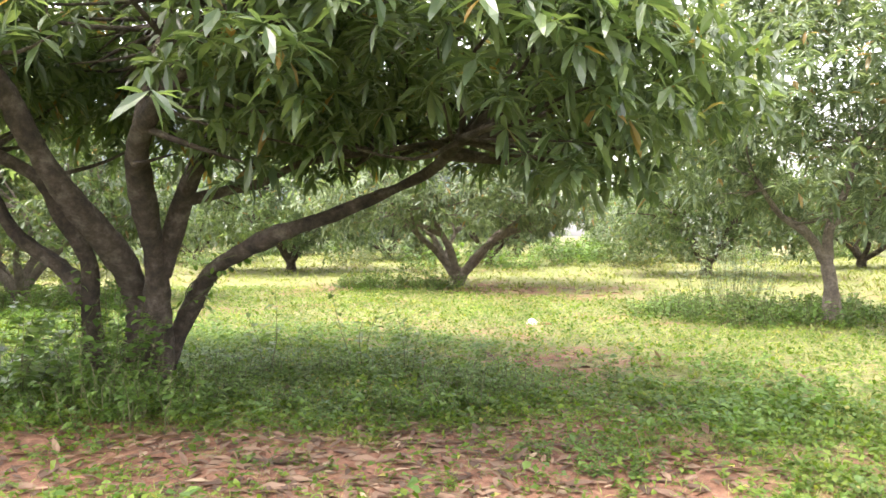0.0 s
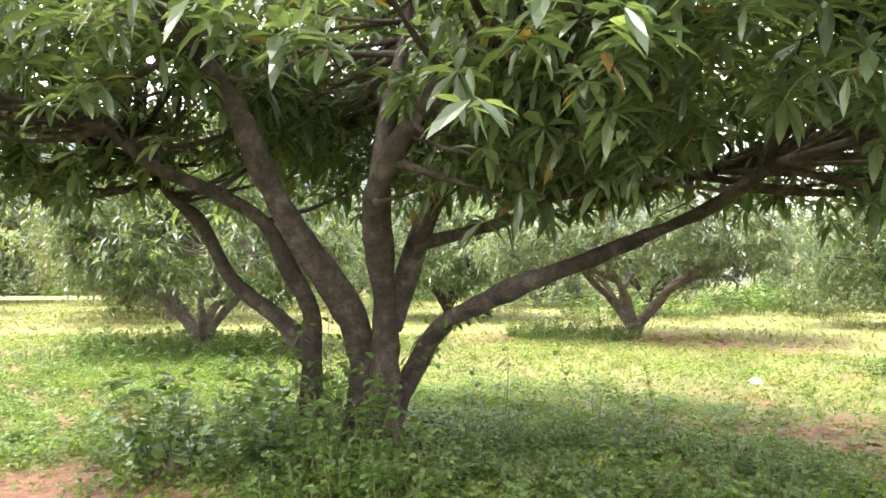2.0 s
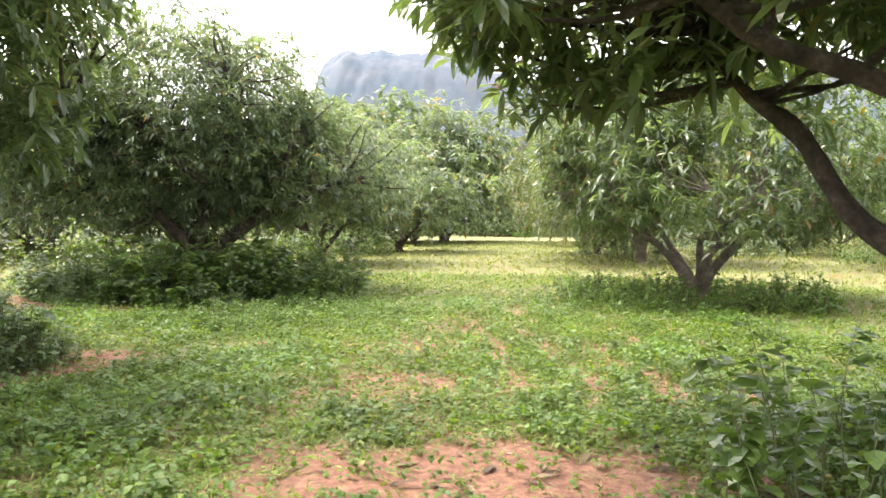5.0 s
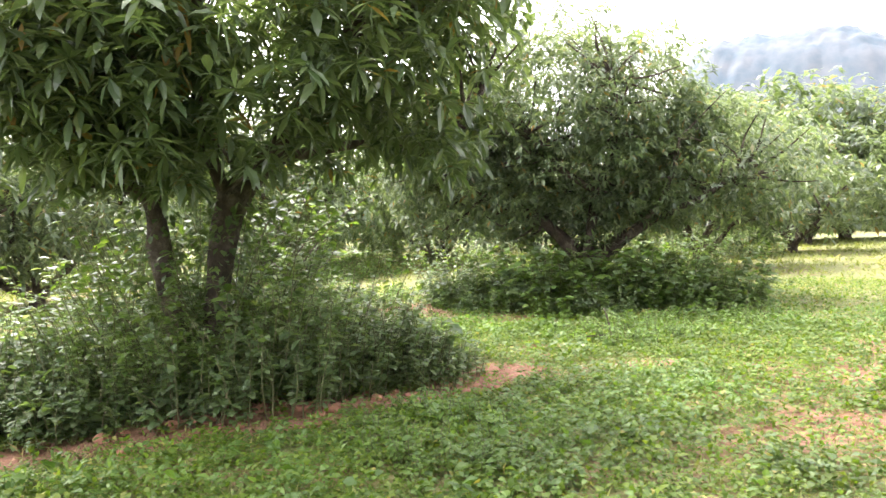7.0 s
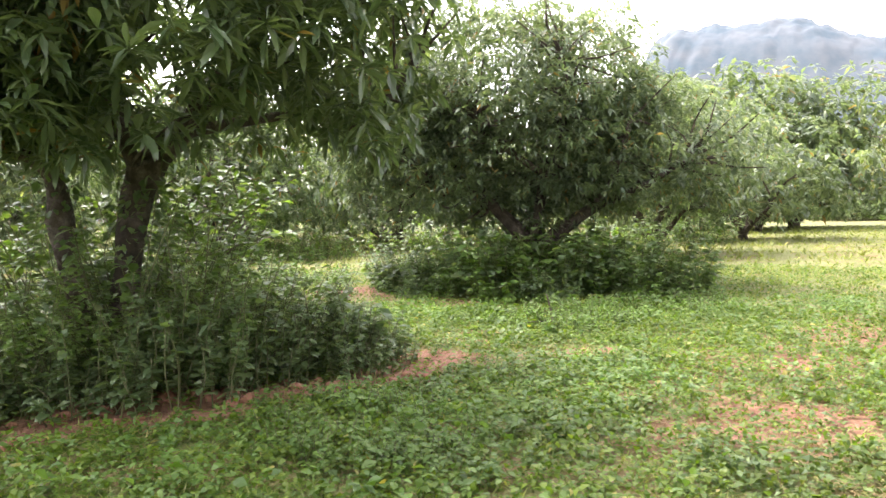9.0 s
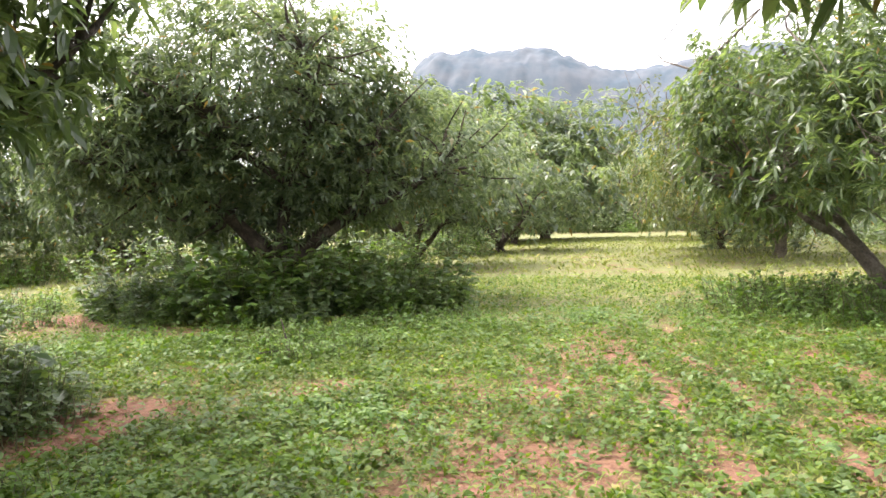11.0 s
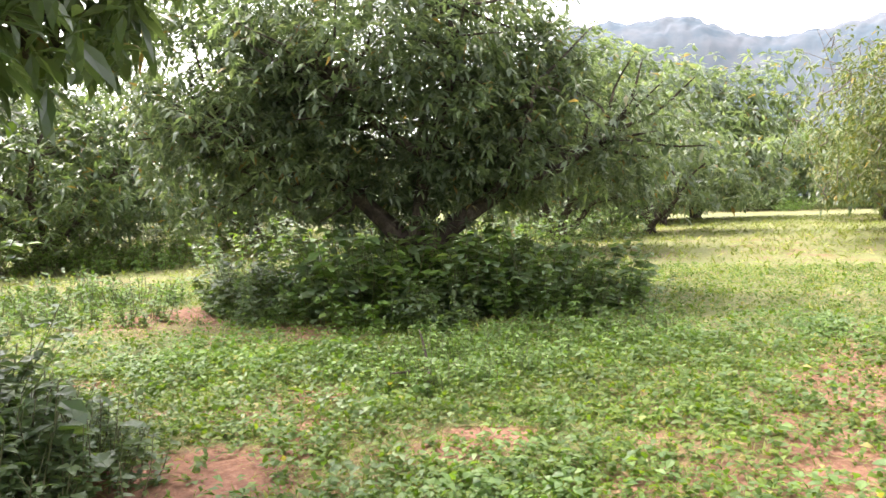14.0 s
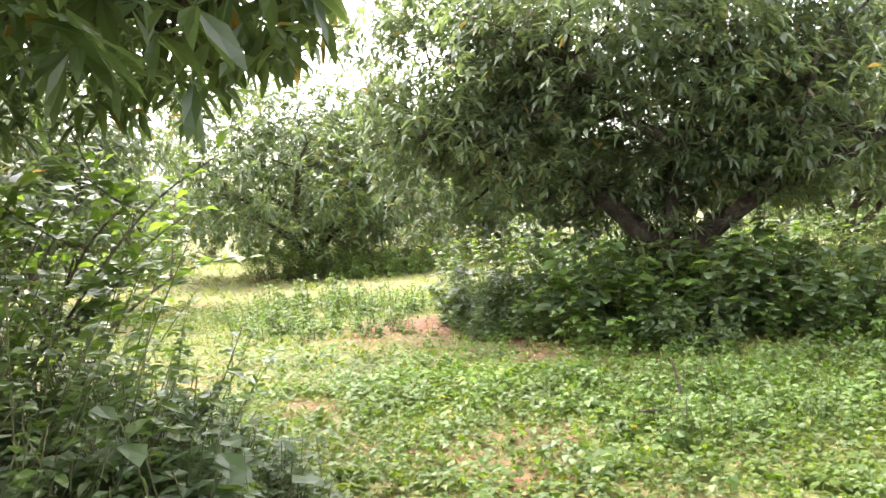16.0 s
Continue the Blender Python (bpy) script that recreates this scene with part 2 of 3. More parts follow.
def rosettes(p, way, per, length, width, rich=True):
    """Whorls of long drooping leaves round each shoot tip."""
    n = len(p)
    axis = unit(way * np.array([1, 1, 0.6]) + rng.normal(0, 0.35, (n, 3)) + np.array([0, 0, 0.25]))
    s = unit(np.cross(axis, rng.normal(0, 1, (n, 3))))
    t = np.cross(axis, s)
    ang = np.linspace(0, 2 * np.pi, per, endpoint=False)[None] + rng.uniform(0, 6.3, (n, 1)) + rng.normal(0, 0.3, (n, per))
    lift = rng.uniform(-0.25, 0.55, (n, per))
    d = s[:, None] * np.cos(ang)[..., None] + t[:, None] * np.sin(ang)[..., None] + axis[:, None] * lift[..., None]
    d[..., 2] = d[..., 2] * 0.6 - 0.14
    base = p[:, None] - axis[:, None] * rng.uniform(0, 0.12, (n, per))[..., None]
    L = length * rng.uniform(0.65, 1.2, n * per)
    return leaves(base.reshape(-1, 3), d.reshape(-1, 3), L, width * L / length * rng.uniform(0.8, 1.15, n * per), 0.33 if rich else 0.2, 0.2, rich)


def twigs(starts, p, count, r=0.012):
    """Thin branches from the limbs out to some of the shoots."""
    pick = rng.choice(len(p), count, replace=False)
    out = []
    for q in p[pick]:
        a = starts[np.argmin(np.linalg.norm((starts - q) * np.array([1, 1, 1.4]), axis=1) + rng.uniform(0, 0.5, len(starts)))]
        if np.linalg.norm(a - q) > 1.7:
            continue
        m = (a + q) / 2 + rng.normal(0, 0.14, 3) * np.array([1, 1, 0.5]) + np.array([0, 0, -0.06])
        out.append(tube([a, m, q], r * rng.uniform(1.3, 3.2), r * 0.5, 5, 3, 0.05))
    return joined(out)


def lobed(seed, r, h, low, base=2.4, n=5):
    """An uneven crown: one main dome and smaller ones leaning out of it."""
    g = np.random.default_rng(seed)
    out = [((0, 0, base), (r * 0.82, r * 0.82, h * 0.88), low, 0.5)]
    for i in range(n):
        a = 6.283 * i / n + g.uniform(-0.4, 0.4)
        d = r * g.uniform(0.42, 0.6)
        q = r * g.uniform(0.38, 0.55)
        out.append(((d * math.cos(a), d * math.sin(a), base + h * g.uniform(-0.05, 0.5)), (q, q, q * g.uniform(0.8, 1.1)), low + g.uniform(-0.2, 0.3), 0.5 / n))
    return out


TREE_GROUP = "mango trees of the orchard"


def mango_tree(base, limbs, crown, shoots, per, leaf, label, leafmat=MANGO, bark=BARK, rich=True, spray=60, seed=1, bare=0):
    """limbs: rows of (part name, points, start radius, end radius); crown: rows of (centre, radii, low edge, share). All relative to base."""
    root = new("mango_tree")
    root.location = base
    tagged(root, label, "tree", TREE_GROUP)
    ends = []
    for k, (name, pts, r0, r1) in enumerate(limbs):
        v, f = tube(pts, r0, r1, 11 if rich else 7, 5 if rich else 3, 0.12, 0.35 if name == "trunk" else 0.0)
        part(name, mesh_from(name, v, f, bark, True), root)
        c = smooth_path(pts, 4)
        ends.append(c[len(c) // 2:])
    ends = np.vstack(ends)
    ps, ws = [], []
    for k, (c, rad, low, share) in enumerate(crown):
        p, w = crown_points(int(shoots * share), c, rad, low, seed * 3 + k, 0.42 if rich else 0.35)
        ps.append(p)
        ws.append(w)
    p, w = np.vstack(ps), np.vstack(ws)
    v, f = twigs(ends, p, min(spray, len(p)), 0.014 if rich else 0.018)
    part("branchwork", mesh_from("branchwork", v, f, bark, True), root, kind="stuff")
    if bare:
        q = p[rng.choice(len(p), bare, replace=False)]
        out = [tube([a, a + rng.normal(0, 0.25, 3) + np.array([0, 0, 0.3]), a + rng.normal(0, 0.6, 3) + np.array([0, 0, 0.85])], 0.026, 0.007, 4, 3, 0.05) for a in q]
        v, f = joined(out)
        part("bare_branchwork", mesh_from("bare_branchwork", v, f, BARK_PALE, True), root, "leafless grey twigs", kind="stuff")
    v, f = rosettes(p, w, per, leaf, leaf * 0.3 if rich else leaf * 0.33, rich)
    part("crown", mesh_from("crown", v, f, leafmat), root, kind="stuff")
    return root


def grown_limbs(seed, stems, fork, spread, height, r0):
    """A short bole that forks low into crooked stems, each with one side limb."""
    g = np.random.default_rng(seed)
    rows = [("trunk", [(0, 0, -0.15), (0.03, 0.02, fork * 0.5), (0.02, -0.03, fork)], r0, r0 * 0.85)]
    a0 = g.uniform(0, 6.3)
    for i in range(stems):
        a = a0 + i * 2 * np.pi / stems + g.normal(0, 0.25)
        d = np.array([math.cos(a), math.sin(a), 0])
        out = spread * g.uniform(0.6, 1.0)
        top = height * g.uniform(0.75, 1.0)
        pts = [np.array([0, 0, fork * 0.7]) + d * r0 * 0.3]
        for s in (0.25, 0.5, 0.75, 1.0):
            pts.append(d * out * s ** 0.9 + np.array([0, 0, fork + (top - fork) * s]) + g.normal(0, 0.13, 3))
        rows.append(("limb", pts, r0 * 0.55, 0.035))
        b = a + g.choice([-1, 1]) * g.uniform(0.5, 0.9)
        e = np.array([math.cos(b), math.sin(b), 0])
        p = pts[2]
        rows.append(("limb", [p, p + e * out * 0.3 + np.array([0, 0, 0.25]), p + e * out * 0.65 + np.array([0, 0, 0.7 * g.uniform(0.3, 1.2)])], r0 * 0.34, 0.025))
    return rows


# ---- ground ----
SOIL_LINE = np.array([(3.0, 4.4), (-2.0, 4.8), (-5.5, 5.8), (-7.2, 5.6), (-8.4, 8.1), (-9.7, 10.3), (-11.4, 12.2)])
DUG_EDGE = np.array([(-10.0, 1.2), (-10.25, 2.8), (-10.3, 3.6), (-10.6, 4.9), (-11.1, 5.8)])
SOIL_SPOTS = ((1.6, 9.5, 0.9), (0.2, 7.6, 0.6), (2.0, 22.0, 3.0), (-10.4, 2.8, 0.55), (-10.2, 3.6, 0.5), (-10.5, 4.5, 0.5), (-10.95, 5.6, 0.6), (-18.8, 7.4, 1.0), (-16.0, 8.1, 0.8), (-11.6, 6.4, 0.55), (-12.4, 6.6, 0.5), (-10.8, 6.9, 0.4), (-11.1, 7.7, 0.35), (-12.9, 7.4, 0.4), (-14.4, 5.7, 0.4), (-11.5, 5.8, 0.35), (-13.8, -0.6, 1.3), (-5.4, 6.2, 0.8), (-6.6, 5.3, 0.7), (-3.4, 21.4, 1.2), (-1.0, 5.0, 1.3), (0.7, 5.2, 1.1), (-3.0, 5.2, 0.8), (1.7, 6.6, 0.6), (1.2, 8.2, 0.6))


def line_distance(x, y, line):
    best = np.full(np.shape(x), 1e9)
    for (ax, ay), (bx, by) in zip(line[:-1], line[1:]):
        dx, dy = bx - ax, by - ay
        s = np.clip(((x - ax) * dx + (y - ay) * dy) / (dx * dx + dy * dy), 0, 1)
        best = np.minimum(best, np.hypot(x - ax - s * dx, y - ay - s * dy))
    return best


def wave(x, y, k, s):
    return np.sin(x * k + 1.3 * np.sin(y * k * 0.7 + s) + s) * np.sin(y * k * 1.1 + 1.1 * np.sin(x * k * 0.8 - s) + 2 * s)


def ground_z(x, y):
    x, y = np.asarray(x, float), np.asarray(y, float)
    z = 0.03 * wave(x, y, 0.9, 1.0) + 0.012 * wave(x, y, 3.7, 2.0) + 0.006 * wave(x, y, 9.0, 4.0)
    z = z + 0.12 * np.exp(-((x + 2.7) ** 2 + (y - 6.9) ** 2) / 3.0)
    z = z + 1.05 * np.exp(-((x + 14.2) ** 2 / 4.5 + (y + 0.9) ** 2 / 2.6)) + 0.35 * np.exp(-((x + 12.6) ** 2 / 2.0 + (y + 0.6) ** 2 / 1.5))
    z = z + 0.13 * np.exp(-((x + 11.8) ** 2 / 2.2 + (y - 2.9) ** 2 / 4.0))
    return z


def cover(x, y):
    """0: bare red soil, 1: full of grass and weeds."""
    x, y = np.asarray(x, float), np.asarray(y, float)
    c = 0.80 + 0.14 * wave(x, y, 0.75, 0.6) + 0.12 * wave(x, y, 2.6, 3.0) + 0.13 * wave(x, y, 6.5, 1.0)
    c = c - np.where(x > -6.5, 0.75, 0.42) * np.exp(-(line_distance(x, y, SOIL_LINE) / 0.95) ** 2) * (0.75 + 0.5 * wave(x, y, 1.7, 5.0))
    c = c - 0.85 * np.exp(-(line_distance(x, y, DUG_EDGE) / 0.33) ** 2)
    for sx, sy, r in SOIL_SPOTS:
        c = c - 0.6 * np.exp(-((x - sx) ** 2 + (y - sy) ** 2) / r ** 2) * (0.75 + 0.6 * wave(x, y, 3.1, sx))
    u, w = x * 0.73 + y * 0.68, -x * 0.68 + y * 0.73          # old furrows run along the lane
    rows = (0.5 + 0.5 * np.sin(u * 9.5 + 1.3 * np.sin(w * 0.9 + u) + 0.7 * np.sin(w * 2.7))) ** 2
    field = np.exp(-((u - 1.6) / 2.3) ** 2 - ((w - 12.5) / 4.6) ** 2)
    c = c - field * rows * (0.45 + 0.45 * wave(x, y, 1.4, 2.0) + 0.3 * wave(x, y, 4.1, 0.5))
    return np.clip(c, 0, 1)


def axis_steps(lo, hi, step, out):
    inner = np.arange(lo, hi + 1e-6, step)
    grow, d, e = [], step, 0.0
    while e < out:
        d *= 1.35
        e += d
        grow.append(e)
    grow = np.array(grow)
    return np.concatenate([lo - grow[::-1], inner, hi + grow])


xs, ys = axis_steps(-24, 9, 0.14, 1500), axis_steps(-4, 24, 0.14, 1500)
GX, GY = np.meshgrid(xs, ys)
gv = np.stack([GX, GY, ground_z(GX, GY)], -1).reshape(-1, 3)
nx, ny = len(xs), len(ys)
ii = (np.arange(ny - 1)[:, None] * nx + np.arange(nx - 1)[None]).ravel()
gf = np.stack([ii, ii + 1, ii + nx + 1, ii + nx], 1)
gme = mesh_from("ground", gv, gf, ground_material(), True)
mask = gme.attributes.new("cover", "FLOAT", "POINT")
mask.data.foreach_set("value", cover(GX, GY).ravel().astype(np.float32))
ground = tagged(new("ground", gme), "red earth ground with patchy green grass and weeds", "ground", kind="structure")

# ---- distant hill ----
hy = np.linspace(radians(62), radians(-8), 420)       # degrees left of +y
hr = np.linspace(0, 1, 60)
HY, HR = np.meshgrid(hy, hr)
deg = np.degrees(HY)
top = 79 + 17 / (1 + ((deg - 46) / 6.5) ** 6) + 10 * np.exp(-((deg - 27) / 6.0) ** 2)
top *= 1 / (1 + np.exp((deg - 53.0) * 2.2))
rough_h = np.array([[noise.fractal(Vector((a * 0.75, b * 5.0, 0.0)), 0.75, 2.1, 6) for a in np.degrees(hy)] for b in hr])
lift = np.sin(np.clip(HR * 1.15, 0, 1) * np.pi / 2)
HZ = top * lift * (1 + 0.02 * rough_h) + 0.8 * rough_h * lift - 2
dist = 330 + 110 * HR
hv = np.stack([-dist * np.sin(HY), dist * np.cos(HY), HZ], -1).reshape(-1, 3)
n1, n0 = HY.shape
ii = (np.arange(n1 - 1)[:, None] * n0 + np.arange(n0 - 1)[None]).ravel()
tagged(new("backdrop_hill", mesh_from("hill", hv, np.stack([ii, ii + 1, ii + n0 + 1, ii + n0], 1), HAZY_ROCK, True)), "rocky hill beyond the orchard, its haze painted in grey-blue", "hill", kind="structure")


def on_ground(x, y, z=0.0):
    return (x, y, float(ground_z(x, y)) + z)


# ---- the near tree ----
A = np.array([-2.75, 6.85, 0.0])


def rel(pts, base):
    return [np.array(p) - base for p in pts]


limbs_a = [
    ("trunk", rel([(-3.37, 7.52, -0.16), (-3.41, 7.44, 0.42), (-3.35, 7.24, 0.9), (-3.33, 7.15, 1.33), (-3.49, 7.02, 1.7), (-3.66, 6.92, 2.06), (-3.98, 6.68, 2.29), (-4.37, 6.42, 2.47), (-4.74, 6.18, 2.83)], A), 0.13, 0.04),
    ("limb", rel([(-3.38, 7.32, 0.86), (-3.65, 7.46, 1.16), (-3.85, 7.47, 1.32), (-4.2, 7.45, 1.6), (-4.53, 7.53, 2.1), (-4.84, 7.49, 2.38), (-5.19, 7.41, 2.84)], A), 0.095, 0.04),
    ("trunk", rel([(-2.9, 7.3, -0.15), (-2.9, 7.32, 0.5), (-2.91, 7.25, 0.94), (-2.92, 6.87, 1.37), (-3.13, 6.4, 1.87), (-3.3, 6.12, 2.31), (-3.43, 5.9, 2.77), (-3.62, 5.61, 3.18), (-3.76, 5.34, 3.5)], A), 0.165, 0.06),
    ("trunk", rel([(-2.78, 7.36, -0.2), (-2.76, 7.32, 0.45), (-2.68, 7.15, 0.93), (-2.62, 6.9, 1.43), (-2.58, 6.5, 2.0), (-2.43, 6.1, 2.33), (-2.14, 5.84, 2.63), (-1.88, 5.71, 2.9), (-1.53, 5.65, 3.22), (-1.09, 5.67, 3.5)], A), 0.14, 0.055),
    ("limb", rel([(-2.5, 6.25, 2.2), (-2.5, 6.4, 2.6), (-2.52, 6.65, 3.0), (-2.46, 6.9, 3.53), (-2.42, 7.09, 4.22)], A), 0.075, 0.03),
    ("limb", rel([(-2.62, 7.05, 1.2), (-2.26, 6.9, 2.12), (-1.98, 6.95, 2.56), (-1.74, 7.15, 2.88), (-1.18, 7.49, 3.18), (-0.38, 7.79, 3.5)], A), 0.1, 0.04),
    ("limb", rel([(-2.85, 7.45, -0.2), (-2.66, 7.52, 0.46), (-2.5, 7.54, 0.83), (-2.25, 7.34, 1.18), (-1.88, 6.95, 1.38), (-1.46, 6.82, 1.57), (-1.0, 6.98, 1.74), (-0.5, 7.0, 1.95), (-0.1, 6.75, 2.13), (0.15, 6.2, 2.33)], A), 0.11, 0.05),
    ("limb", rel([(-2.4, 6.85, 1.84), (-2.0, 7.11, 1.97), (-1.68, 7.21, 2.06), (-1.34, 7.34, 2.25), (-0.69, 7.52, 2.37), (0.05, 7.64, 2.5)], A), 0.06, 0.025),
]
crown_a = [((0.6, 0.4, 2.8), (4.3, 3.5, 3.0), 2.75, 0.46), ((2.9, -0.5, 2.8), (2.6, 2.2, 1.6), 2.2, 0.30), ((-2.3, -0.3, 3.1), (1.8, 1.8, 1.1), 2.6, 0.14), ((0.5, 2.7, 3.6), (3.4, 1.6, 1.7), 2.7, 0.14), ((0.0, 1.7, 3.4), (1.9, 1.6, 1.5), 2.85, 0.1), ((0.7, 1.9, 3.0), (2.4, 1.5, 1.1), 2.35, 0.1)]
mango_tree(A, limbs_a, crown_a, 4700, 9, 0.22, "large spreading mango tree with four leaning dark stems", spray=420, seed=3)

# ---- the weed-skirted tree by the path ----
G = np.array([-11.42, 2.85, 0.0])
limbs_g = [
    ("trunk", rel([(-11.47, 2.84, -0.1), (-11.46, 2.76, 0.4), (-11.44, 2.57, 1.24), (-11.42, 2.48, 1.91), (-11.38, 2.19, 2.18), (-11.3, 1.67, 2.73)], G), 0.15, 0.045),
    ("limb", rel([(-11.43, 2.5, 1.8), (-11.6, 2.56, 2.42), (-11.74, 2.75, 3.08), (-11.87, 2.53, 3.88)], G), 0.075, 0.03),
    ("trunk", rel([(-11.45, 2.95, -0.1), (-11.45, 3.0, 0.4), (-11.42, 3.07, 1.23), (-11.37, 3.22, 1.94), (-11.29, 3.61, 2.38), (-11.17, 4.13, 3.19), (-11.03, 4.57, 3.78)], G), 0.19, 0.05),
    ("limb", rel([(-11.4, 3.2, 1.85), (-11.27, 2.95, 2.66), (-11.07, 2.96, 3.39), (-10.87, 2.87, 3.98)], G), 0.07, 0.03),
    ("limb", rel([(-11.31, 3.55, 2.3), (-11.34, 4.42, 2.48), (-11.28, 5.23, 2.53), (-11.27, 5.73, 2.93)], G), 0.06, 0.025),
]
crown_g = [((-0.05, 0.6, 3.5), (2.55, 2.8, 2.1), 2.35, 0.8), ((0.6, -0.8, 2.9), (1.5, 1.5, 0.9), 2.35, 0.2)]
mango_tree(G, limbs_g, crown_g, 4600, 9, 0.21, "mango tree with two dark stems rising out of weeds", spray=260, seed=5)

# ---- other orchard trees that the path passes ----
limbs_c = [
    ("trunk", [(0, 0, -0.15), (0.05, -0.05, 0.5), (0.0, 0.0, 1.0)], 0.27, 0.23),
    ("limb", [(0.0, 0.0, 0.8), (-0.25, -0.45, 1.35), (-0.45, -0.85, 1.75), (-0.9, -1.5, 2.1), (-1.3, -2.3, 2.7)], 0.17, 0.05),
    ("limb", [(0.05, 0.05, 0.8), (0.35, 0.6, 1.3), (0.65, 1.2, 1.7), (1.0, 1.9, 2.0), (1.3, 2.6, 2.5)], 0.15, 0.045),
    ("limb", [(0.0, 0.0, 0.85), (0.3, -0.1, 1.5), (0.45, 0.0, 2.3), (0.7, 0.3, 3.3), (0.8, 0.2, 4.3)], 0.14, 0.04),
    ("limb", [(-0.05, 0.05, 0.85), (-0.6, 0.35, 1.5), (-1.2, 0.7, 2.3), (-1.8, 1.2, 3.2)], 0.14, 0.04),
    ("limb", [(0.45, 0.0, 2.2), (0.2, -0.7, 2.7), (0.3, -1.5, 3.3)], 0.08, 0.03),
    ("limb", [(0.5, 0.9, 1.5), (1.1, 1.1, 2.2), (1.5, 1.1, 3.1)], 0.08, 0.03),
]
crown_c = [((-0.9, 0.3, 3.0), (2.9, 2.9, 3.0), 1.75, 0.36), ((-1.2, -1.9, 2.7), (2.2, 2.0, 2.2), 1.5, 0.19), ((0.4, 2.4, 2.5), (2.0, 1.9, 1.9), 1.5, 0.16),
           ((0.1, -0.6, 4.0), (2.0, 2.0, 1.8), 2.4, 0.1), ((0.0, 1.3, 4.0), (1.8, 1.8, 1.6), 2.2, 0.08), ((-1.7, -2.6, 3.8), (1.8, 1.8, 1.5), 2.2, 0.08), ((-1.0, 0.5, 1.9), (2.0, 2.0, 1.0), 0.95, 0.12)]
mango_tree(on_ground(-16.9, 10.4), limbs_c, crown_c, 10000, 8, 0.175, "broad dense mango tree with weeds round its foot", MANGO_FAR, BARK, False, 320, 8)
mango_tree(on_ground(-9.4, 16.9), grown_limbs(21, 5, 0.35, 2.4, 2.5, 0.2), [((-0.1, 0.5, 2.5), (3.3, 3.3, 2.6), 1.45, 0.8), ((-1.4, -0.6, 3.0), (1.9, 1.9, 1.5), 1.6, 0.2)], 3900, 8, 0.21, "low mango tree with crooked forked grey stems", MANGO, BARK_PALE, spray=260, seed=9, bare=40)
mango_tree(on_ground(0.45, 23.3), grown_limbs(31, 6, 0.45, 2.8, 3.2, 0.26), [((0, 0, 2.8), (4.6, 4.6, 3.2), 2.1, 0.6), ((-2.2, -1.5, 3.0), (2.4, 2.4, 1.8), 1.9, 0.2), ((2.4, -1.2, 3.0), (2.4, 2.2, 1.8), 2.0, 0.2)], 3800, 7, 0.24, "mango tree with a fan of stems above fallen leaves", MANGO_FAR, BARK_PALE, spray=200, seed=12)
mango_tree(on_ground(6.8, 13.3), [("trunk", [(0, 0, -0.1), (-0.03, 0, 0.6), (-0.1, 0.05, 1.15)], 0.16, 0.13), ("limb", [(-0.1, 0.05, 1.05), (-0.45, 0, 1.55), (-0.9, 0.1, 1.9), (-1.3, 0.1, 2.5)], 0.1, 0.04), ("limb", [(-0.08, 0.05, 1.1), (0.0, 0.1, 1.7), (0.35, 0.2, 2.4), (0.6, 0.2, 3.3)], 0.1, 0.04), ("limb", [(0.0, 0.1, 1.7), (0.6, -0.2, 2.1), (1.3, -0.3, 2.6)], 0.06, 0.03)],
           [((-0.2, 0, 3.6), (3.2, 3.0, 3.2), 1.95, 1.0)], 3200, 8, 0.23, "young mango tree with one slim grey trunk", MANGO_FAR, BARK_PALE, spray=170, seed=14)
mango_tree(on_ground(-17.4, 29.5), grown_limbs(41, 5, 0.9, 3.0, 4.0, 0.24), lobed(83, 6.2, 4.4, 1.4, 2.8, 7), 4600, 7, 0.24, "sparse mango tree with yellowing leaves and bare twigs", MANGO_DRY, BARK_PALE, spray=240, seed=15, bare=320)

# ---- the rest of the orchard, three kinds in even rows ----
kinds = []
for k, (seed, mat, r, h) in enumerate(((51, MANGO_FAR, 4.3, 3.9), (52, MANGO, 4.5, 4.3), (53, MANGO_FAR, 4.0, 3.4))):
    kinds.append(dict(seed=seed, mat=mat, r=r, h=h))
U, V = np.array([9.6, 6.3]), np.array([-6.8, 9.9])
taken = {(-2, 1), (0, 0), (-1, 0), (-1, 1), (0, 1), (1, 1), (1, 0), (0, 2), (0, -1), (1, -1), (-1, -1), (-2, -1)}
protos = {}
spots = []
for j in range(-2, 8):
    for i in range(-6, 6):
        if (i, j) in taken:
            continue
        x, y = A[:2] + i * U + j * V + rng.uniform(-0.9, 0.9, 2)
        if y < -14 or math.hypot(x, y) > 72 or (y < 0 and x > -8) or x > 42:
            continue
        spots.append((x, y, math.hypot(x + 4, y - 3)))
for x, y, far in sorted(spots, key=lambda s: s[2]):
    k = int(rng.integers(0, 3))
    near = far < 34
    key = (k, near)
    turn, size = rng.uniform(0, 360), rng.uniform(0.88, 1.14)
    if key not in protos:
        q = kinds[k]
        protos[key] = mango_tree(on_ground(x, y), grown_limbs(q["seed"], 5, 0.55, 2.8, 3.3, 0.23), lobed(q["seed"], q["r"] * 1.08, q["h"], 1.05),
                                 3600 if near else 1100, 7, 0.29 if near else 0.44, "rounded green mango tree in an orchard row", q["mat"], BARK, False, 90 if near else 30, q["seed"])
    else:
        t = copy_thing(protos[key], pose(*on_ground(x, y), 0, 0, turn))
        t.scale = (size, size, size * rng.uniform(0.92, 1.1))


for x, y, size, k in ((-33.5, 6.3, 1.12, 1), (-24.8, -0.4, 0.95, 0), (-43.0, 17.0, 1.2, 1)):
    t = copy_thing(protos[(k, True)], pose(*on_ground(x, y), 0, 0, x * 31))
    t.scale = (size, size, size)

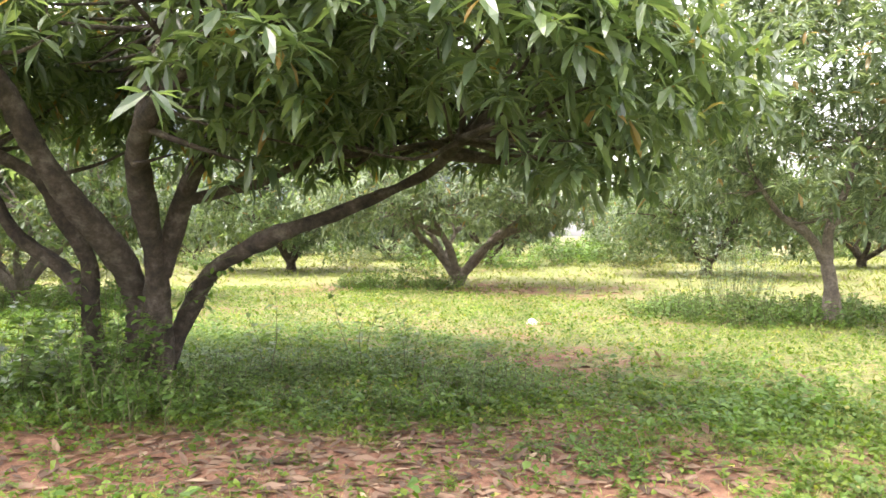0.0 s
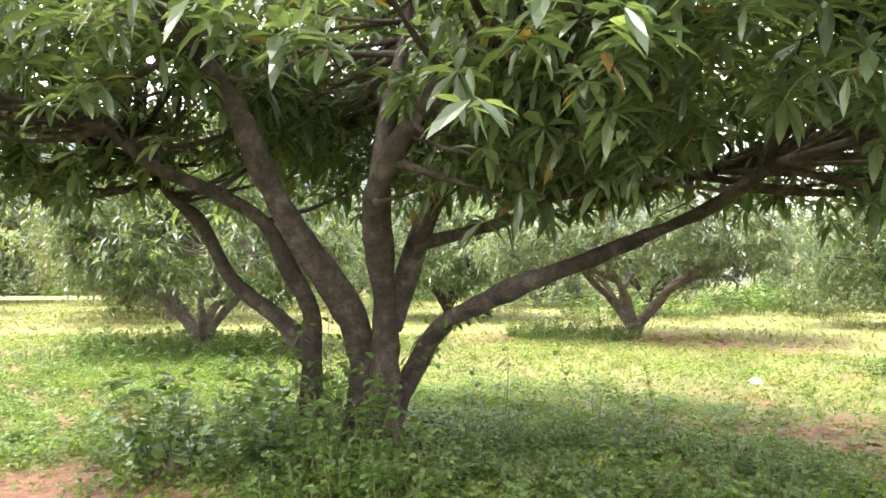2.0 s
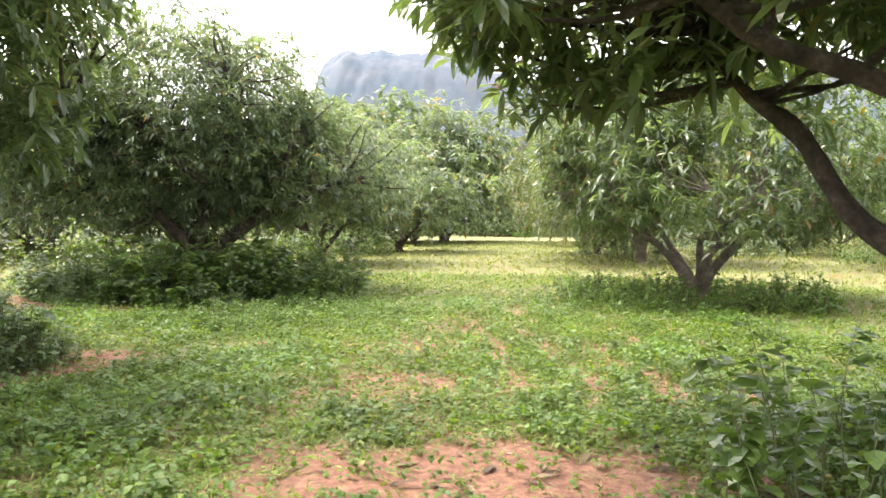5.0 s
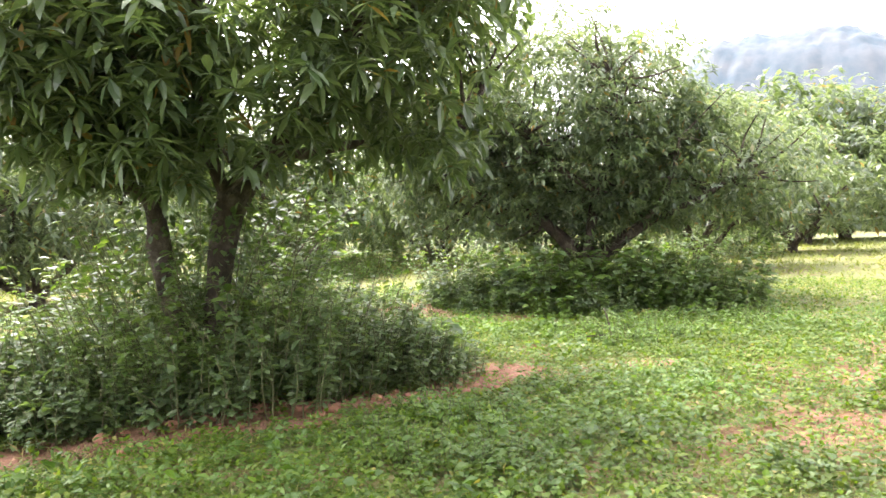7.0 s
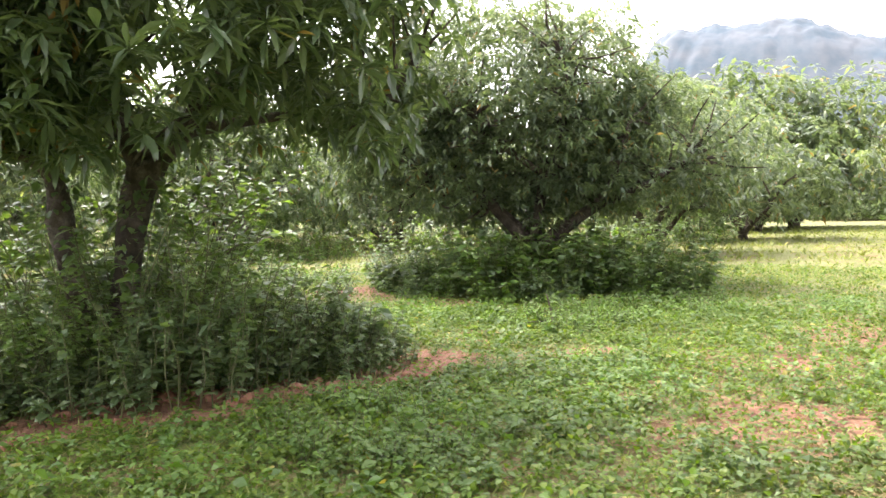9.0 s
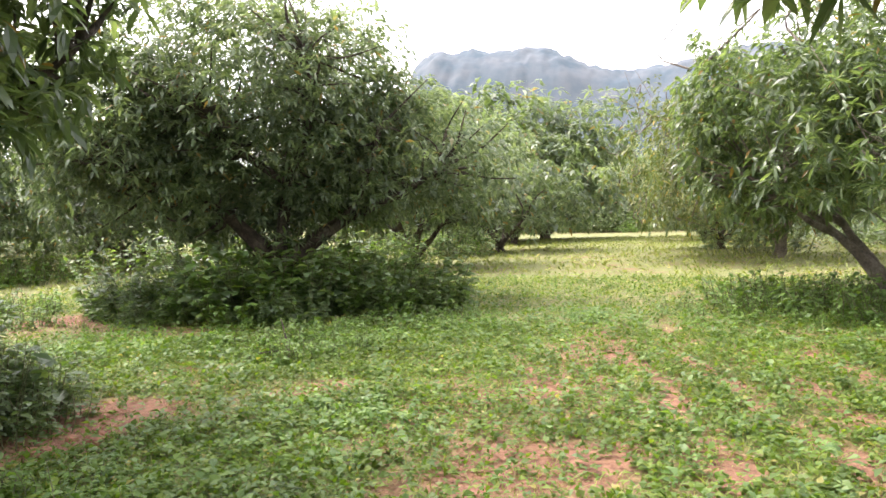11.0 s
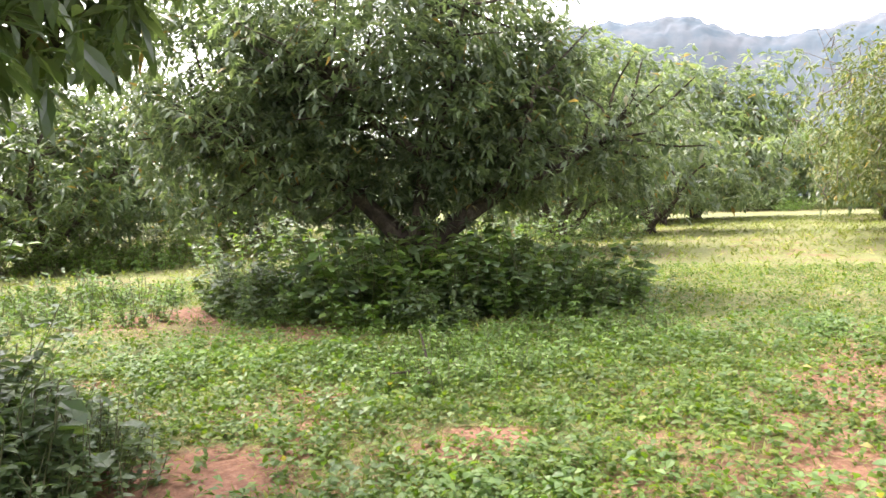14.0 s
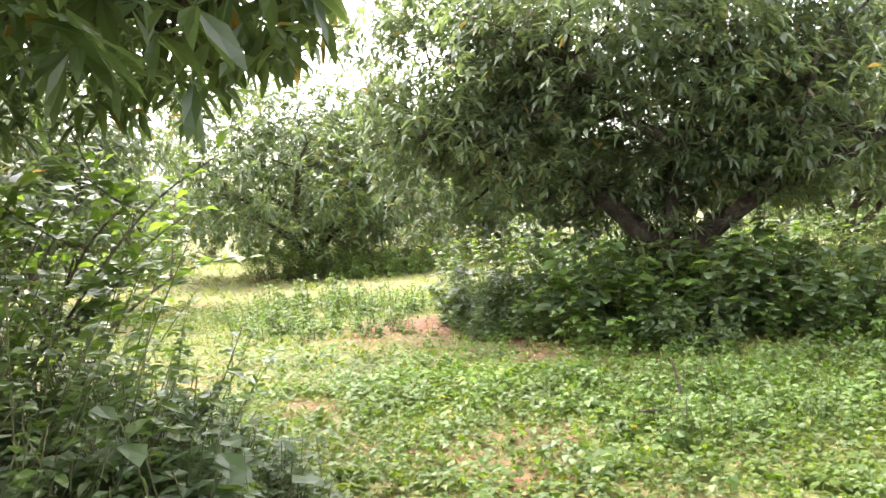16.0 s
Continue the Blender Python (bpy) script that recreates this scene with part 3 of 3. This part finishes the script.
# taller trees that close the far end of the grass lane
for ahead, far, size in ((49, 58, 1.9), (45.5, 56, 1.95), (42.0, 60, 1.9), (38, 92, 1.4), (34.5, 95, 1.5), (31, 90, 1.3), (36, 104, 1.9), (27, 70, 1.2), (52, 62, 1.4)):
    x, y = -5.8 - far * math.sin(radians(ahead)), 4.6 + far * math.cos(radians(ahead))
    t = copy_thing(protos[(int(ahead) % 3, False)], pose(*on_ground(x, y), 0, 0, ahead * 40))
    t.scale = (size, size, size * 1.02)
    tagged(t, "tall dark mango tree at the end of the lane")


# ---- weeds, bushes and saplings ----
def weed_clump(label, h, r, stems, per, leaf, mat, broad=0.55, base=(0, 0, 0), name="weed_clump", category="weeds", group="", rich=True, lean=0.22):
    """Leafy stems in a clump: the stems are one part, the leaves another."""
    root = new(name)
    root.location = base
    tagged(root, label, category, group)
    st, P, W = [], [], []
    for i in range(stems):
        a, d = rng.uniform(0, 6.3), r * math.sqrt(rng.uniform(0, 1))
        b = np.array([math.cos(a) * d, math.sin(a) * d, -0.04])
        hh = h * rng.uniform(0.55, 1.1) * (1 - 0.35 * (d / r) ** 2)
        tip = b + np.array([math.cos(a) * hh * lean, math.sin(a) * hh * lean, hh]) + rng.normal(0, 0.05, 3)
        mid = (b + tip) / 2 + rng.normal(0, 0.04, 3)
        st.append(tube([b, mid, tip], 0.007, 0.003, 4, 2, 0.05))
        s = rng.uniform(0.18, 1.0, per)[:, None]
        P.append(b * (1 - s) ** 2 + 2 * mid * s * (1 - s) + tip * s ** 2)
        w = rng.normal(0, 1, (per, 3))
        w[:, 2] = rng.uniform(-0.15, 0.5, per)
        W.append(w)
    v, f = joined(st)
    part("stalkwork", mesh_from("stalkwork", v, f, STEM, True), root, kind="stuff")
    P, W = np.vstack(P), np.vstack(W)
    L = leaf * rng.uniform(0.6, 1.25, len(P))
    v, f = leaves(P, W, L, L * broad, 0.4, 0.15, rich, 0.38)
    part("foliage", mesh_from("foliage", v, f, mat), root, kind="stuff")
    return root


def spread(proto_list, places):
    """Put the kinds of clump at the places by turns: x, y, size."""
    used = set()
    for n, (x, y, s) in enumerate(places):
        p = proto_list[n % len(proto_list)]
        m = pose(*on_ground(x, y), 0, 0, float(rng.uniform(0, 360)))
        if p.name in used:
            t = copy_thing(p, m)
        else:
            used.add(p.name)
            t = p
            t.matrix_basis = m
        t.scale = (s, s, s * float(rng.uniform(0.85, 1.1)))


def ring(cx, cy, rx, ry, n, s0, s1, a0=0, a1=360):
    out = []
    for i in range(n):
        a = radians(a0 + (a1 - a0) * (i + rng.uniform(0.2, 0.8)) / n)
        q = math.sqrt(rng.uniform(0.45, 1.0))
        out.append((cx + rx * q * math.cos(a), cy + ry * q * math.sin(a), rng.uniform(s0, s1)))
    return out


def band(a, b, out, depth, n, s0, s1):
    """Clumps between two ends, bulging to one side; the outer ones are lower."""
    rows = []
    for i in range(n):
        t, q = (i + rng.uniform(0, 1)) / n, rng.uniform(0, 1)
        reach = depth * q * math.sin(math.pi * min(max(t, 0.06), 0.94)) ** 0.6
        x, y = a[0] + (b[0] - a[0]) * t + out[0] * reach, a[1] + (b[1] - a[1]) * t + out[1] * reach
        rows.append((x, y, (s1 + (s0 - s1) * q ** 2) * rng.uniform(0.6, 1.25)))
    return rows


dense = [weed_clump("tall dark green weeds growing in a clump", 0.8, 0.55, 40, 20, 0.1, WEED_DARK, 0.55, group="tall weeds round the trees") for _ in range(3)]
spread(dense, ring(-11.75, 3.0, 1.25, 2.1, 24, 0.8, 1.25) + ring(-11.5, 1.0, 1.0, 1.0, 8, 0.55, 0.9) + ring(-11.45, 4.7, 0.5, 0.8, 7, 0.65, 0.95) )
large = [weed_clump("large-leaved green weeds at the edge of the path", 0.7, 0.5, 16, 9, 0.17, WEED_DARK, 0.68, group="large-leaved weeds by the two-stemmed tree", lean=0.4) for _ in range(2)]
spread(large, ring(-10.8, 1.25, 0.4, 0.5, 5, 0.6, 0.85) + ring(-10.5, 2.2, 0.25, 0.5, 4, 0.6, 0.8) + ring(-11.2, 0.2, 0.7, 0.5, 5, 0.8, 1.1))
broad = [weed_clump("broad-leaved grey-green weeds standing waist high", 1.05, 0.65, 30, 17, 0.15, m, 0.72, lean=0.35, group="broad-leaved weeds under the dense tree") for m in (WEED_DARK, WEED, WEED_DARK)]
spread(broad, band((-19.0, 8.3), (-15.0, 12.6), (0.72, -0.64), 2.6, 36, 0.35, 1.1) + ring(-16.7, 10.1, 0.7, 0.9, 9, 1.1, 1.5) + ring(-20.8, 13.0, 1.0, 2.0, 6, 1.1, 1.6) + ring(-18.5, 8.6, 1.2, 0.7, 6, 0.7, 0.9) + ring(-10.9, 0.9, 0.7, 0.8, 7, 0.4, 0.6))
fresh = [weed_clump("fresh green weeds spreading low over the ground", 0.42, 0.6, 40, 13, 0.085, WEED, 0.55, group="low green weeds") for _ in range(3)]
spread(fresh, ring(-9.4, 16.5, 2.2, 1.6, 18, 0.9, 1.6) + ring(6.0, 14.4, 2.0, 1.5, 14, 0.9, 1.5) + ring(-0.9, 7.4, 1.8, 0.9, 17, 0.5, 0.85) + ring(-9.1, 4.5, 0.9, 0.6, 8, 0.45, 0.65)
       + ring(-12.9, 8.6, 0.9, 0.7, 8, 0.6, 0.9) + ring(-13.4, 10.3, 0.6, 1.1, 6, 0.6, 0.9) + ring(-1.2, 22.6, 1.6, 1.2, 8, 0.9, 1.4) + ring(-12.2, -0.6, 1.6, 0.9, 8, 0.7, 1.0) + ring(-20.5, 6.0, 2.5, 1.2, 8, 1.0, 1.5)
       + ring(-2.9, 6.5, 0.7, 0.35, 6, 0.6, 1.0) + ring(-3.9, 7.6, 0.5, 0.5, 3, 0.8, 1.1) + ring(0.9, 5.2, 0.35, 0.25, 2, 0.4, 0.5) + ring(-10.4, 14.6, 1.5, 0.6, 5, 0.7, 1.0) + ring(-33, 8.0, 4.0, 2.0, 10, 1.6, 2.4))
weed_clump("yellow-green leafy bush beside the spreading tree", 1.05, 0.55, 30, 20, 0.14, SHRUB_LIGHT, 0.66, on_ground(-4.05, 6.8), "bush", "bush", lean=0.4)
weed_clump("climbing vine leaves round the foot of the stems", 1.05, 0.4, 34, 18, 0.1, WEED, 0.65, on_ground(-2.95, 6.85), "vine", "vine")


def arching_shrub(base, stems, leaf, mat, label):
    """Long bare-footed branches that lean out, with whorls of large oval leaves towards their ends."""
    root = new("shrub")
    root.location = base
    tagged(root, label, "shrub")
    P, W = [], []
    for tip, bow in stems:
        tip = np.array(tip, float)
        a = np.array([rng.uniform(-0.25, 0.25), rng.uniform(-0.25, 0.25), -0.05])
        rows = [a, a + (tip - a) * np.array([0.3, 0.3, 0.4]) + np.array([0, 0, bow * 0.6]), a + (tip - a) * np.array([0.68, 0.68, 0.75]) + np.array([0, 0, bow]), tip]
        ways = [(rows, 0.02)]
        c = smooth_path(rows, 8)
        for k in (11, 16):
            side = rng.normal(0, 0.3, 3) + np.array([0, 0, 0.15])
            ways.append(([c[k], c[k] + side * 0.6 + np.array([0, 0, 0.1]), c[k] + side * 1.3 + np.array([0, 0, 0.3])], 0.009))
        for pts, r in ways:
            v, f = tube(pts, r, 0.005, 6, 5, 0.06)
            part("branch", mesh_from("branch", v, f, BARK_PALE, True), root)
            d = smooth_path(pts, 6)
            for q in d[len(d) * 2 // 5:]:
                for _ in range(3):
                    w = rng.normal(0, 1, 3)
                    w[2] = rng.uniform(-0.1, 0.7)
                    P.append(q + rng.normal(0, 0.02, 3))
                    W.append(w)
    L = leaf * rng.uniform(0.55, 1.1, len(P))
    v, f = leaves(np.array(P), np.array(W), L, L * 0.52, 0.25, 0.12, True, 0.56)
    part("foliage", mesh_from("foliage", v, f, mat), root, kind="stuff")


arching_shrub(on_ground(-13.6, 3.4), [((0.15, 1.75, 2.05), 0.15), ((-0.1, 1.3, 1.35), 0.1), ((0.4, 1.2, 1.75), 0.15), ((-0.3, 0.9, 2.1), 0.1), ((0.3, 0.5, 1.9), 0.1), ((-0.9, 1.8, 1.3), 0.2), ((0.5, 0.2, 1.5), 0.1), ((0.6, 0.9, 1.2), 0.15), ((0.1, -0.3, 2.0), 0.1), ((-0.4, 1.5, 1.7), 0.1), ((0.4, -0.6, 1.6), 0.1)], 0.22, SHRUB_LIGHT, "light green arching shrub with large oval leaves")
mid_bush = [weed_clump("tall bright green bush growing behind the stems", 1.6, 0.6, 30, 26, 0.12, SHRUB_LIGHT, 0.5, name="bush", category="bush", group="bushes behind the two-stemmed tree", lean=0.5) for _ in range(2)]
spread(mid_bush, ((-12.5, 2.3, 0.95), (-12.9, 3.4, 1.05), (-12.0, 4.0, 0.8), (-12.4, 1.4, 0.8), (-13.3, 2.6, 1.0), (-11.9, 3.2, 0.75), (-13.9, 3.5, 1.2), (-12.9, 4.5, 0.95), (-11.1, 2.15, 0.75), (-11.0, 3.2, 0.8), (-11.2, 4.2, 0.65), (-10.95, 2.7, 0.6), (-19.9, 14.5, 1.2), (-21.5, 11.0, 1.3), (-21.0, 9.0, 1.1), (-12.3, 0.6, 0.6), (-11.75, 2.75, 1.2), (-11.6, 3.55, 1.15), (-11.85, 2.0, 1.05), (-11.6, 2.4, 0.8), (-12.2, 3.0, 1.3), (-11.7, 4.3, 0.95), (-11.15, 3.45, 0.9), (-11.2, 2.9, 0.75), (-15.9, 11.9, 0.95), (-15.6, 11.2, 0.8), (-31.0, 6.2, 1.1), (-30.5, 7.6, 0.9), (-31.5, 4.9, 1.0)))
weed_clump("large-leaved dark weed by the path", 0.8, 0.42, 18, 12, 0.17, WEED_DARK, 0.6, on_ground(-11.3, 5.1), "weed_clump", "weeds")
weed_clump("feathery flowering weed beside the bush", 0.8, 0.6, 40, 16, 0.05, WEED, 0.4, on_ground(-12.1, 4.5), "weed_clump", "weeds")
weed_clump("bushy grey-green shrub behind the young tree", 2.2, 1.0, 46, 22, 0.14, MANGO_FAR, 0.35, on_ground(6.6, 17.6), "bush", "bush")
sap = weed_clump("thin red-stemmed sapling with few drooping leaves", 1.0, 0.09, 3, 11, 0.14, WEED_DARK, 0.45, on_ground(-1.9, 8.1), "sapling", "sapling", "saplings in the grass")
for x, y, s in ((-0.95, 8.9, 1.05), (-1.6, 8.5, 0.7), (-0.4, 8.4, 0.9), (-3.55, 7.5, 0.8)):
    copy_thing(sap, pose(*on_ground(x, y), 0, 0, 130 * x)).scale = (s, s, s)

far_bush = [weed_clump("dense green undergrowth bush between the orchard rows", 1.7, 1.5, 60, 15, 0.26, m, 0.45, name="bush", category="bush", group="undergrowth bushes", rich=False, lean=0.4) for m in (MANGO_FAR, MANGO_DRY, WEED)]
wild = []
for _ in range(300):
    x, y = rng.uniform(-80, 34), rng.uniform(-14, 98)
    ahead = math.degrees(math.atan2(-(x + 5.8), y - 4.6))
    d = math.hypot(x + 4, y - 3)
    if d < 24 or 29 < ahead < 46 and d < 84:
        continue
    wild.append((x, y, rng.uniform(0.6, 1.35)))
for _ in range(22):
    ahead, d = radians(rng.uniform(26, 48)), rng.uniform(86, 100)
    wild.append((-5.8 - d * math.sin(ahead), 4.6 + d * math.cos(ahead), rng.uniform(1.5, 2.3)))
spread(far_bush, wild)


def climbing_vine(base, pts, r, n, mat, label):
    """Leaves on thin runners that cling to a stem."""
    root = new("climbing_vine")
    root.location = base
    tagged(root, label, "vine", "vines on the stems")
    c = smooth_path(pts, 8)
    runs = []
    for k in range(3):
        a = np.linspace(0, 5.0, len(c)) + k * 2.1
        runs.append(tube(c + np.stack([np.cos(a), np.sin(a), 0 * a], 1) * (r + 0.01), 0.006, 0.003, 4, 2, 0.05))
    v, f = joined(runs)
    part("runner", mesh_from("runner", v, f, STEM, True), root)
    i = (len(c) * rng.uniform(0, 1, n) ** 1.3).astype(int)
    a = rng.uniform(0, 6.283, n)
    out = np.stack([np.cos(a), np.sin(a), np.zeros(n)], 1)
    L = 0.085 * rng.uniform(0.6, 1.3, n)
    v, f = leaves(c[i] + out * (r + 0.015) + rng.normal(0, 0.03, (n, 3)), out + rng.normal(0, 0.5, (n, 3)) + np.array([0, 0, -0.2]), L, L * 0.7, 0.5, 0.1)
    part("foliage", mesh_from("foliage", v, f, mat), root, kind="stuff")


climbing_vine(A, rel([(-3.37, 7.5, 0.1), (-3.38, 7.33, 0.7), (-3.33, 7.17, 1.3)], A), 0.14, 120, WEED, "green vine with heart-shaped leaves up a stem")
climbing_vine(A, rel([(-2.9, 7.3, 0.1), (-2.9, 7.3, 0.55), (-2.92, 7.2, 1.0)], A), 0.17, 150, WEED, "green vine with heart-shaped leaves up a stem")
climbing_vine(A, rel([(-2.5, 7.54, 0.83), (-2.25, 7.34, 1.18), (-1.88, 6.95, 1.38)], A), 0.11, 36, WEED, "sparse green vine along the leaning limb")
climbing_vine(G, rel([(-11.46, 2.78, 0.2), (-11.44, 2.57, 1.24), (-11.42, 2.48, 1.9)], G), 0.16, 420, WEED_DARK, "thick dark green vine covering a stem")
climbing_vine(G, rel([(-11.45, 2.98, 0.2), (-11.42, 3.07, 1.23), (-11.37, 3.22, 1.9)], G), 0.19, 480, WEED_DARK, "thick dark green vine covering a stem")

# ---- small things ----
stick = new("dead_stick")
stick.location = on_ground(-12.7, 8.2)
tagged(stick, "dark forked dead stick lying in the weeds", "stick")
v, f = joined([tube([(0.25, -0.1, 0.05), (0.05, 0.0, 0.12), (-0.08, 0.03, 0.3), (-0.14, 0.02, 0.45)], 0.022, 0.008, 7, 4, 0.1), tube([(0.04, 0.0, 0.12), (-0.1, -0.2, 0.1), (-0.2, -0.3, 0.08)], 0.015, 0.006, 6, 3, 0.1)])
part("branch", mesh_from("branch", v, f, BARK, True), stick)


def lump(name, x, y, size, mat, label, category, group=""):
    bm = bmesh.new()
    bmesh.ops.create_icosphere(bm, subdivisions=2, radius=1.0)
    for vert in bm.verts:
        vert.co *= 1 + 0.35 * noise.noise(vert.co * 1.7 + Vector((x, y, 0)))
        vert.co = Vector((vert.co.x * size[0], vert.co.y * size[1], vert.co.z * size[2]))
    me = bpy.data.meshes.new(name)
    bm.to_mesh(me)
    bm.free()
    me.materials.append(mat)
    ob = new(name, me)
    ob.location = on_ground(x, y, size[2] * 0.3)
    ob.rotation_euler = (0, 0, x * 7)
    return tagged(ob, label, category, group)


lump("stone", 1.56, 13.3, (0.16, 0.1, 0.07), STONE, "small white stone lying in the grass", "stone")
lump("stone", 1.78, 13.2, (0.1, 0.06, 0.03), CLOD, "small brown stone lying in the grass", "stone")
for k in range(46):
    t = k / 45
    x, y = np.array([-10.05, 2.0]) * (1 - t) + np.array([-10.7, 5.7]) * t + rng.normal(0, 0.16, 2)
    s = rng.uniform(0.025, 0.085)
    lump("earth_clod", x, y, (s, s * rng.uniform(0.7, 1.0), s * 0.7), CLOD, "red clod of dug earth beside the weeds", "clod", "clods along the dug edge")

# ---- ground cover, made of many small plants ----
WALKED = np.array([(0.0, 0.0), (-2.2, 1.9), (-3.9, 2.7), (-4.5, 3.4), (-5.8, 4.6), (-6.9, 5.1), (-7.8, 5.6)])


def open_ground(n, lo, hi, x0, x1, y0, y1):
    """Random places at lo to hi metres from the walked line, on its far side."""
    x, y = rng.uniform(x0, x1, n), rng.uniform(y0, y1, n)
    d = line_distance(x, y, WALKED)
    ok = (d > lo) & (d <= hi) & ((y > -0.55 * x - 3.0) | (x < -8.6))
    return x[ok], y[ok]


def scatter(name, label, category, x, y, per, leaf, wide, mat, height, rich, tall=0.5, drop=0.35):
    n = len(x)
    z = ground_z(x, y)
    size = rng.uniform(0.55, 1.3, n)
    P = np.repeat(np.stack([x, y, z], 1), per, 0)
    S = np.repeat(size, per)
    P[:, :2] += rng.normal(0, 0.028, (n * per, 2)) * S[:, None]
    P[:, 2] += height * S * rng.uniform(-0.05, 1, n * per)
    W = rng.normal(0, 1, (n * per, 3))
    W[:, 2] = np.abs(rng.normal(tall, min(0.4, tall), n * per))
    L = leaf * S * rng.uniform(0.6, 1.2, n * per)
    v, f = leaves(P, W, L, L * wide, drop, 0.15, rich)
    return tagged(new(name, mesh_from(name, v, f, mat)), label, category, kind="stuff")


def thinned(x, y, power=1.3):
    ok = rng.uniform(0, 1, len(x)) < cover(x, y) ** power + 0.09
    return x[ok], y[ok]


x, y = thinned(*open_ground(210000, 0.0, 7.5, -17, 8, 0, 14), 1.25)
half = len(x) * 6 // 10
scatter("ground_weeds", "low small-leaved green weeds covering the ground", "weeds", x[:half], y[:half], 6, 0.07, 0.52, COVER, 0.08, False)
bx, by = thinned(*open_ground(17000, 0.3, 8.5, -18, 8, 0, 14), 2.6)
lush = rng.uniform(0, 1, len(bx)) < np.clip(0.45 + 0.6 * wave(bx, by, 1.2, 3.3) + 0.3 * wave(bx, by, 3.4, 0.7), 0.08, 1)
scatter("ground_weeds", "round-leaved fresh green weeds in low tufts", "weeds", bx[lush], by[lush], 7, 0.078, 0.66, WEED, 0.15, True, 0.45, 0.3)
scatter("grass", "short green grass blades among the weeds", "grass", x[half:], y[half:], 6, 0.11, 0.07, GRASS, 0.01, False, 1.0)
x, y = thinned(*open_ground(170000, 7.5, 17, -27, 18, -8, 24), 1.6)
half = len(x) // 2
scatter("ground_weeds", "low green weeds further off in the orchard", "weeds", x[:half], y[:half], 5, 0.085, 0.5, COVER, 0.09, False)
scatter("grass", "pale green meadow grass between the trees", "grass", x[half:], y[half:], 5, 0.16, 0.1, GRASS, 0.01, False, 1.0)
x, y = open_ground(70000, 17, 60, -62, 45, -20, 68)
scatter("grass", "sunlit yellow-green grass far in the orchard", "grass", x, y, 4, 0.28, 0.16, GRASS, 0.04, False, 0.9)

# the same cover carried on behind the walk
x, y = rng.uniform(-17, 16, 60000), rng.uniform(-16, 3, 60000)
ok = ((y <= -0.55 * x - 3.0) | (y < 0.3)) & (x > -8.8) & (rng.uniform(0, 1, len(x)) < cover(x, y) + 0.1)
scatter("grass", "short green grass on the open side of the path", "grass", x[ok], y[ok], 5, 0.15, 0.12, GRASS, 0.02, False, 0.9)

# taller sprigs in the open field
x, y = open_ground(60000, 0.6, 9.0, -17, 6, 2, 15)
ok = (rng.uniform(0, 1, len(x)) < cover(x, y) ** 2 * np.clip(0.35 + 0.5 * wave(x, y, 1.9, 2.2) + 0.3 * wave(x, y, 0.6, 4.0), 0.03, 1) * 0.75) & ~((np.abs(x + 0.5) < 4) & (y < 5.6))
x, y = x[ok], y[ok]
scatter("weed_sprigs", "leafy green weed sprigs rising from the field", "weeds", x, y, 9, 0.085, 0.42, WEED, 0.16, False, 0.35, 0.4)

# fallen leaves under the crowns and on the bare soil
x, y = rng.uniform(-10, 4, 40000), rng.uniform(3, 10, 40000)
keep = rng.uniform(0, 1, len(x)) < 0.40 * (1 - cover(x, y)) ** 1.1 * np.exp(-((x + 0.6) / 3.2) ** 2) + 0.16 * np.exp(-((x + 0.3) ** 2 / 7 + (y - 5.8) ** 2 / 1.6))
x, y = x[keep], y[keep]
bx, by = rng.normal(1.6, 1.6, 1100), rng.normal(21.6, 1.2, 1100)
scatter("fallen_leaves", "brown dry mango leaves lying on red soil", "leaves", np.append(x, bx), np.append(y, by), 1, 0.17, 0.3, LITTER, 0.015, True, 0.07, 0.1)
x, y = rng.normal(-13.9, 1.3, 3600), rng.normal(-0.7, 0.9, 3600)
scatter("dry_grass", "dry yellow grass on the earth mound", "grass", x, y, 4, 0.2, 0.07, STRAW, 0.02, False, 0.9)
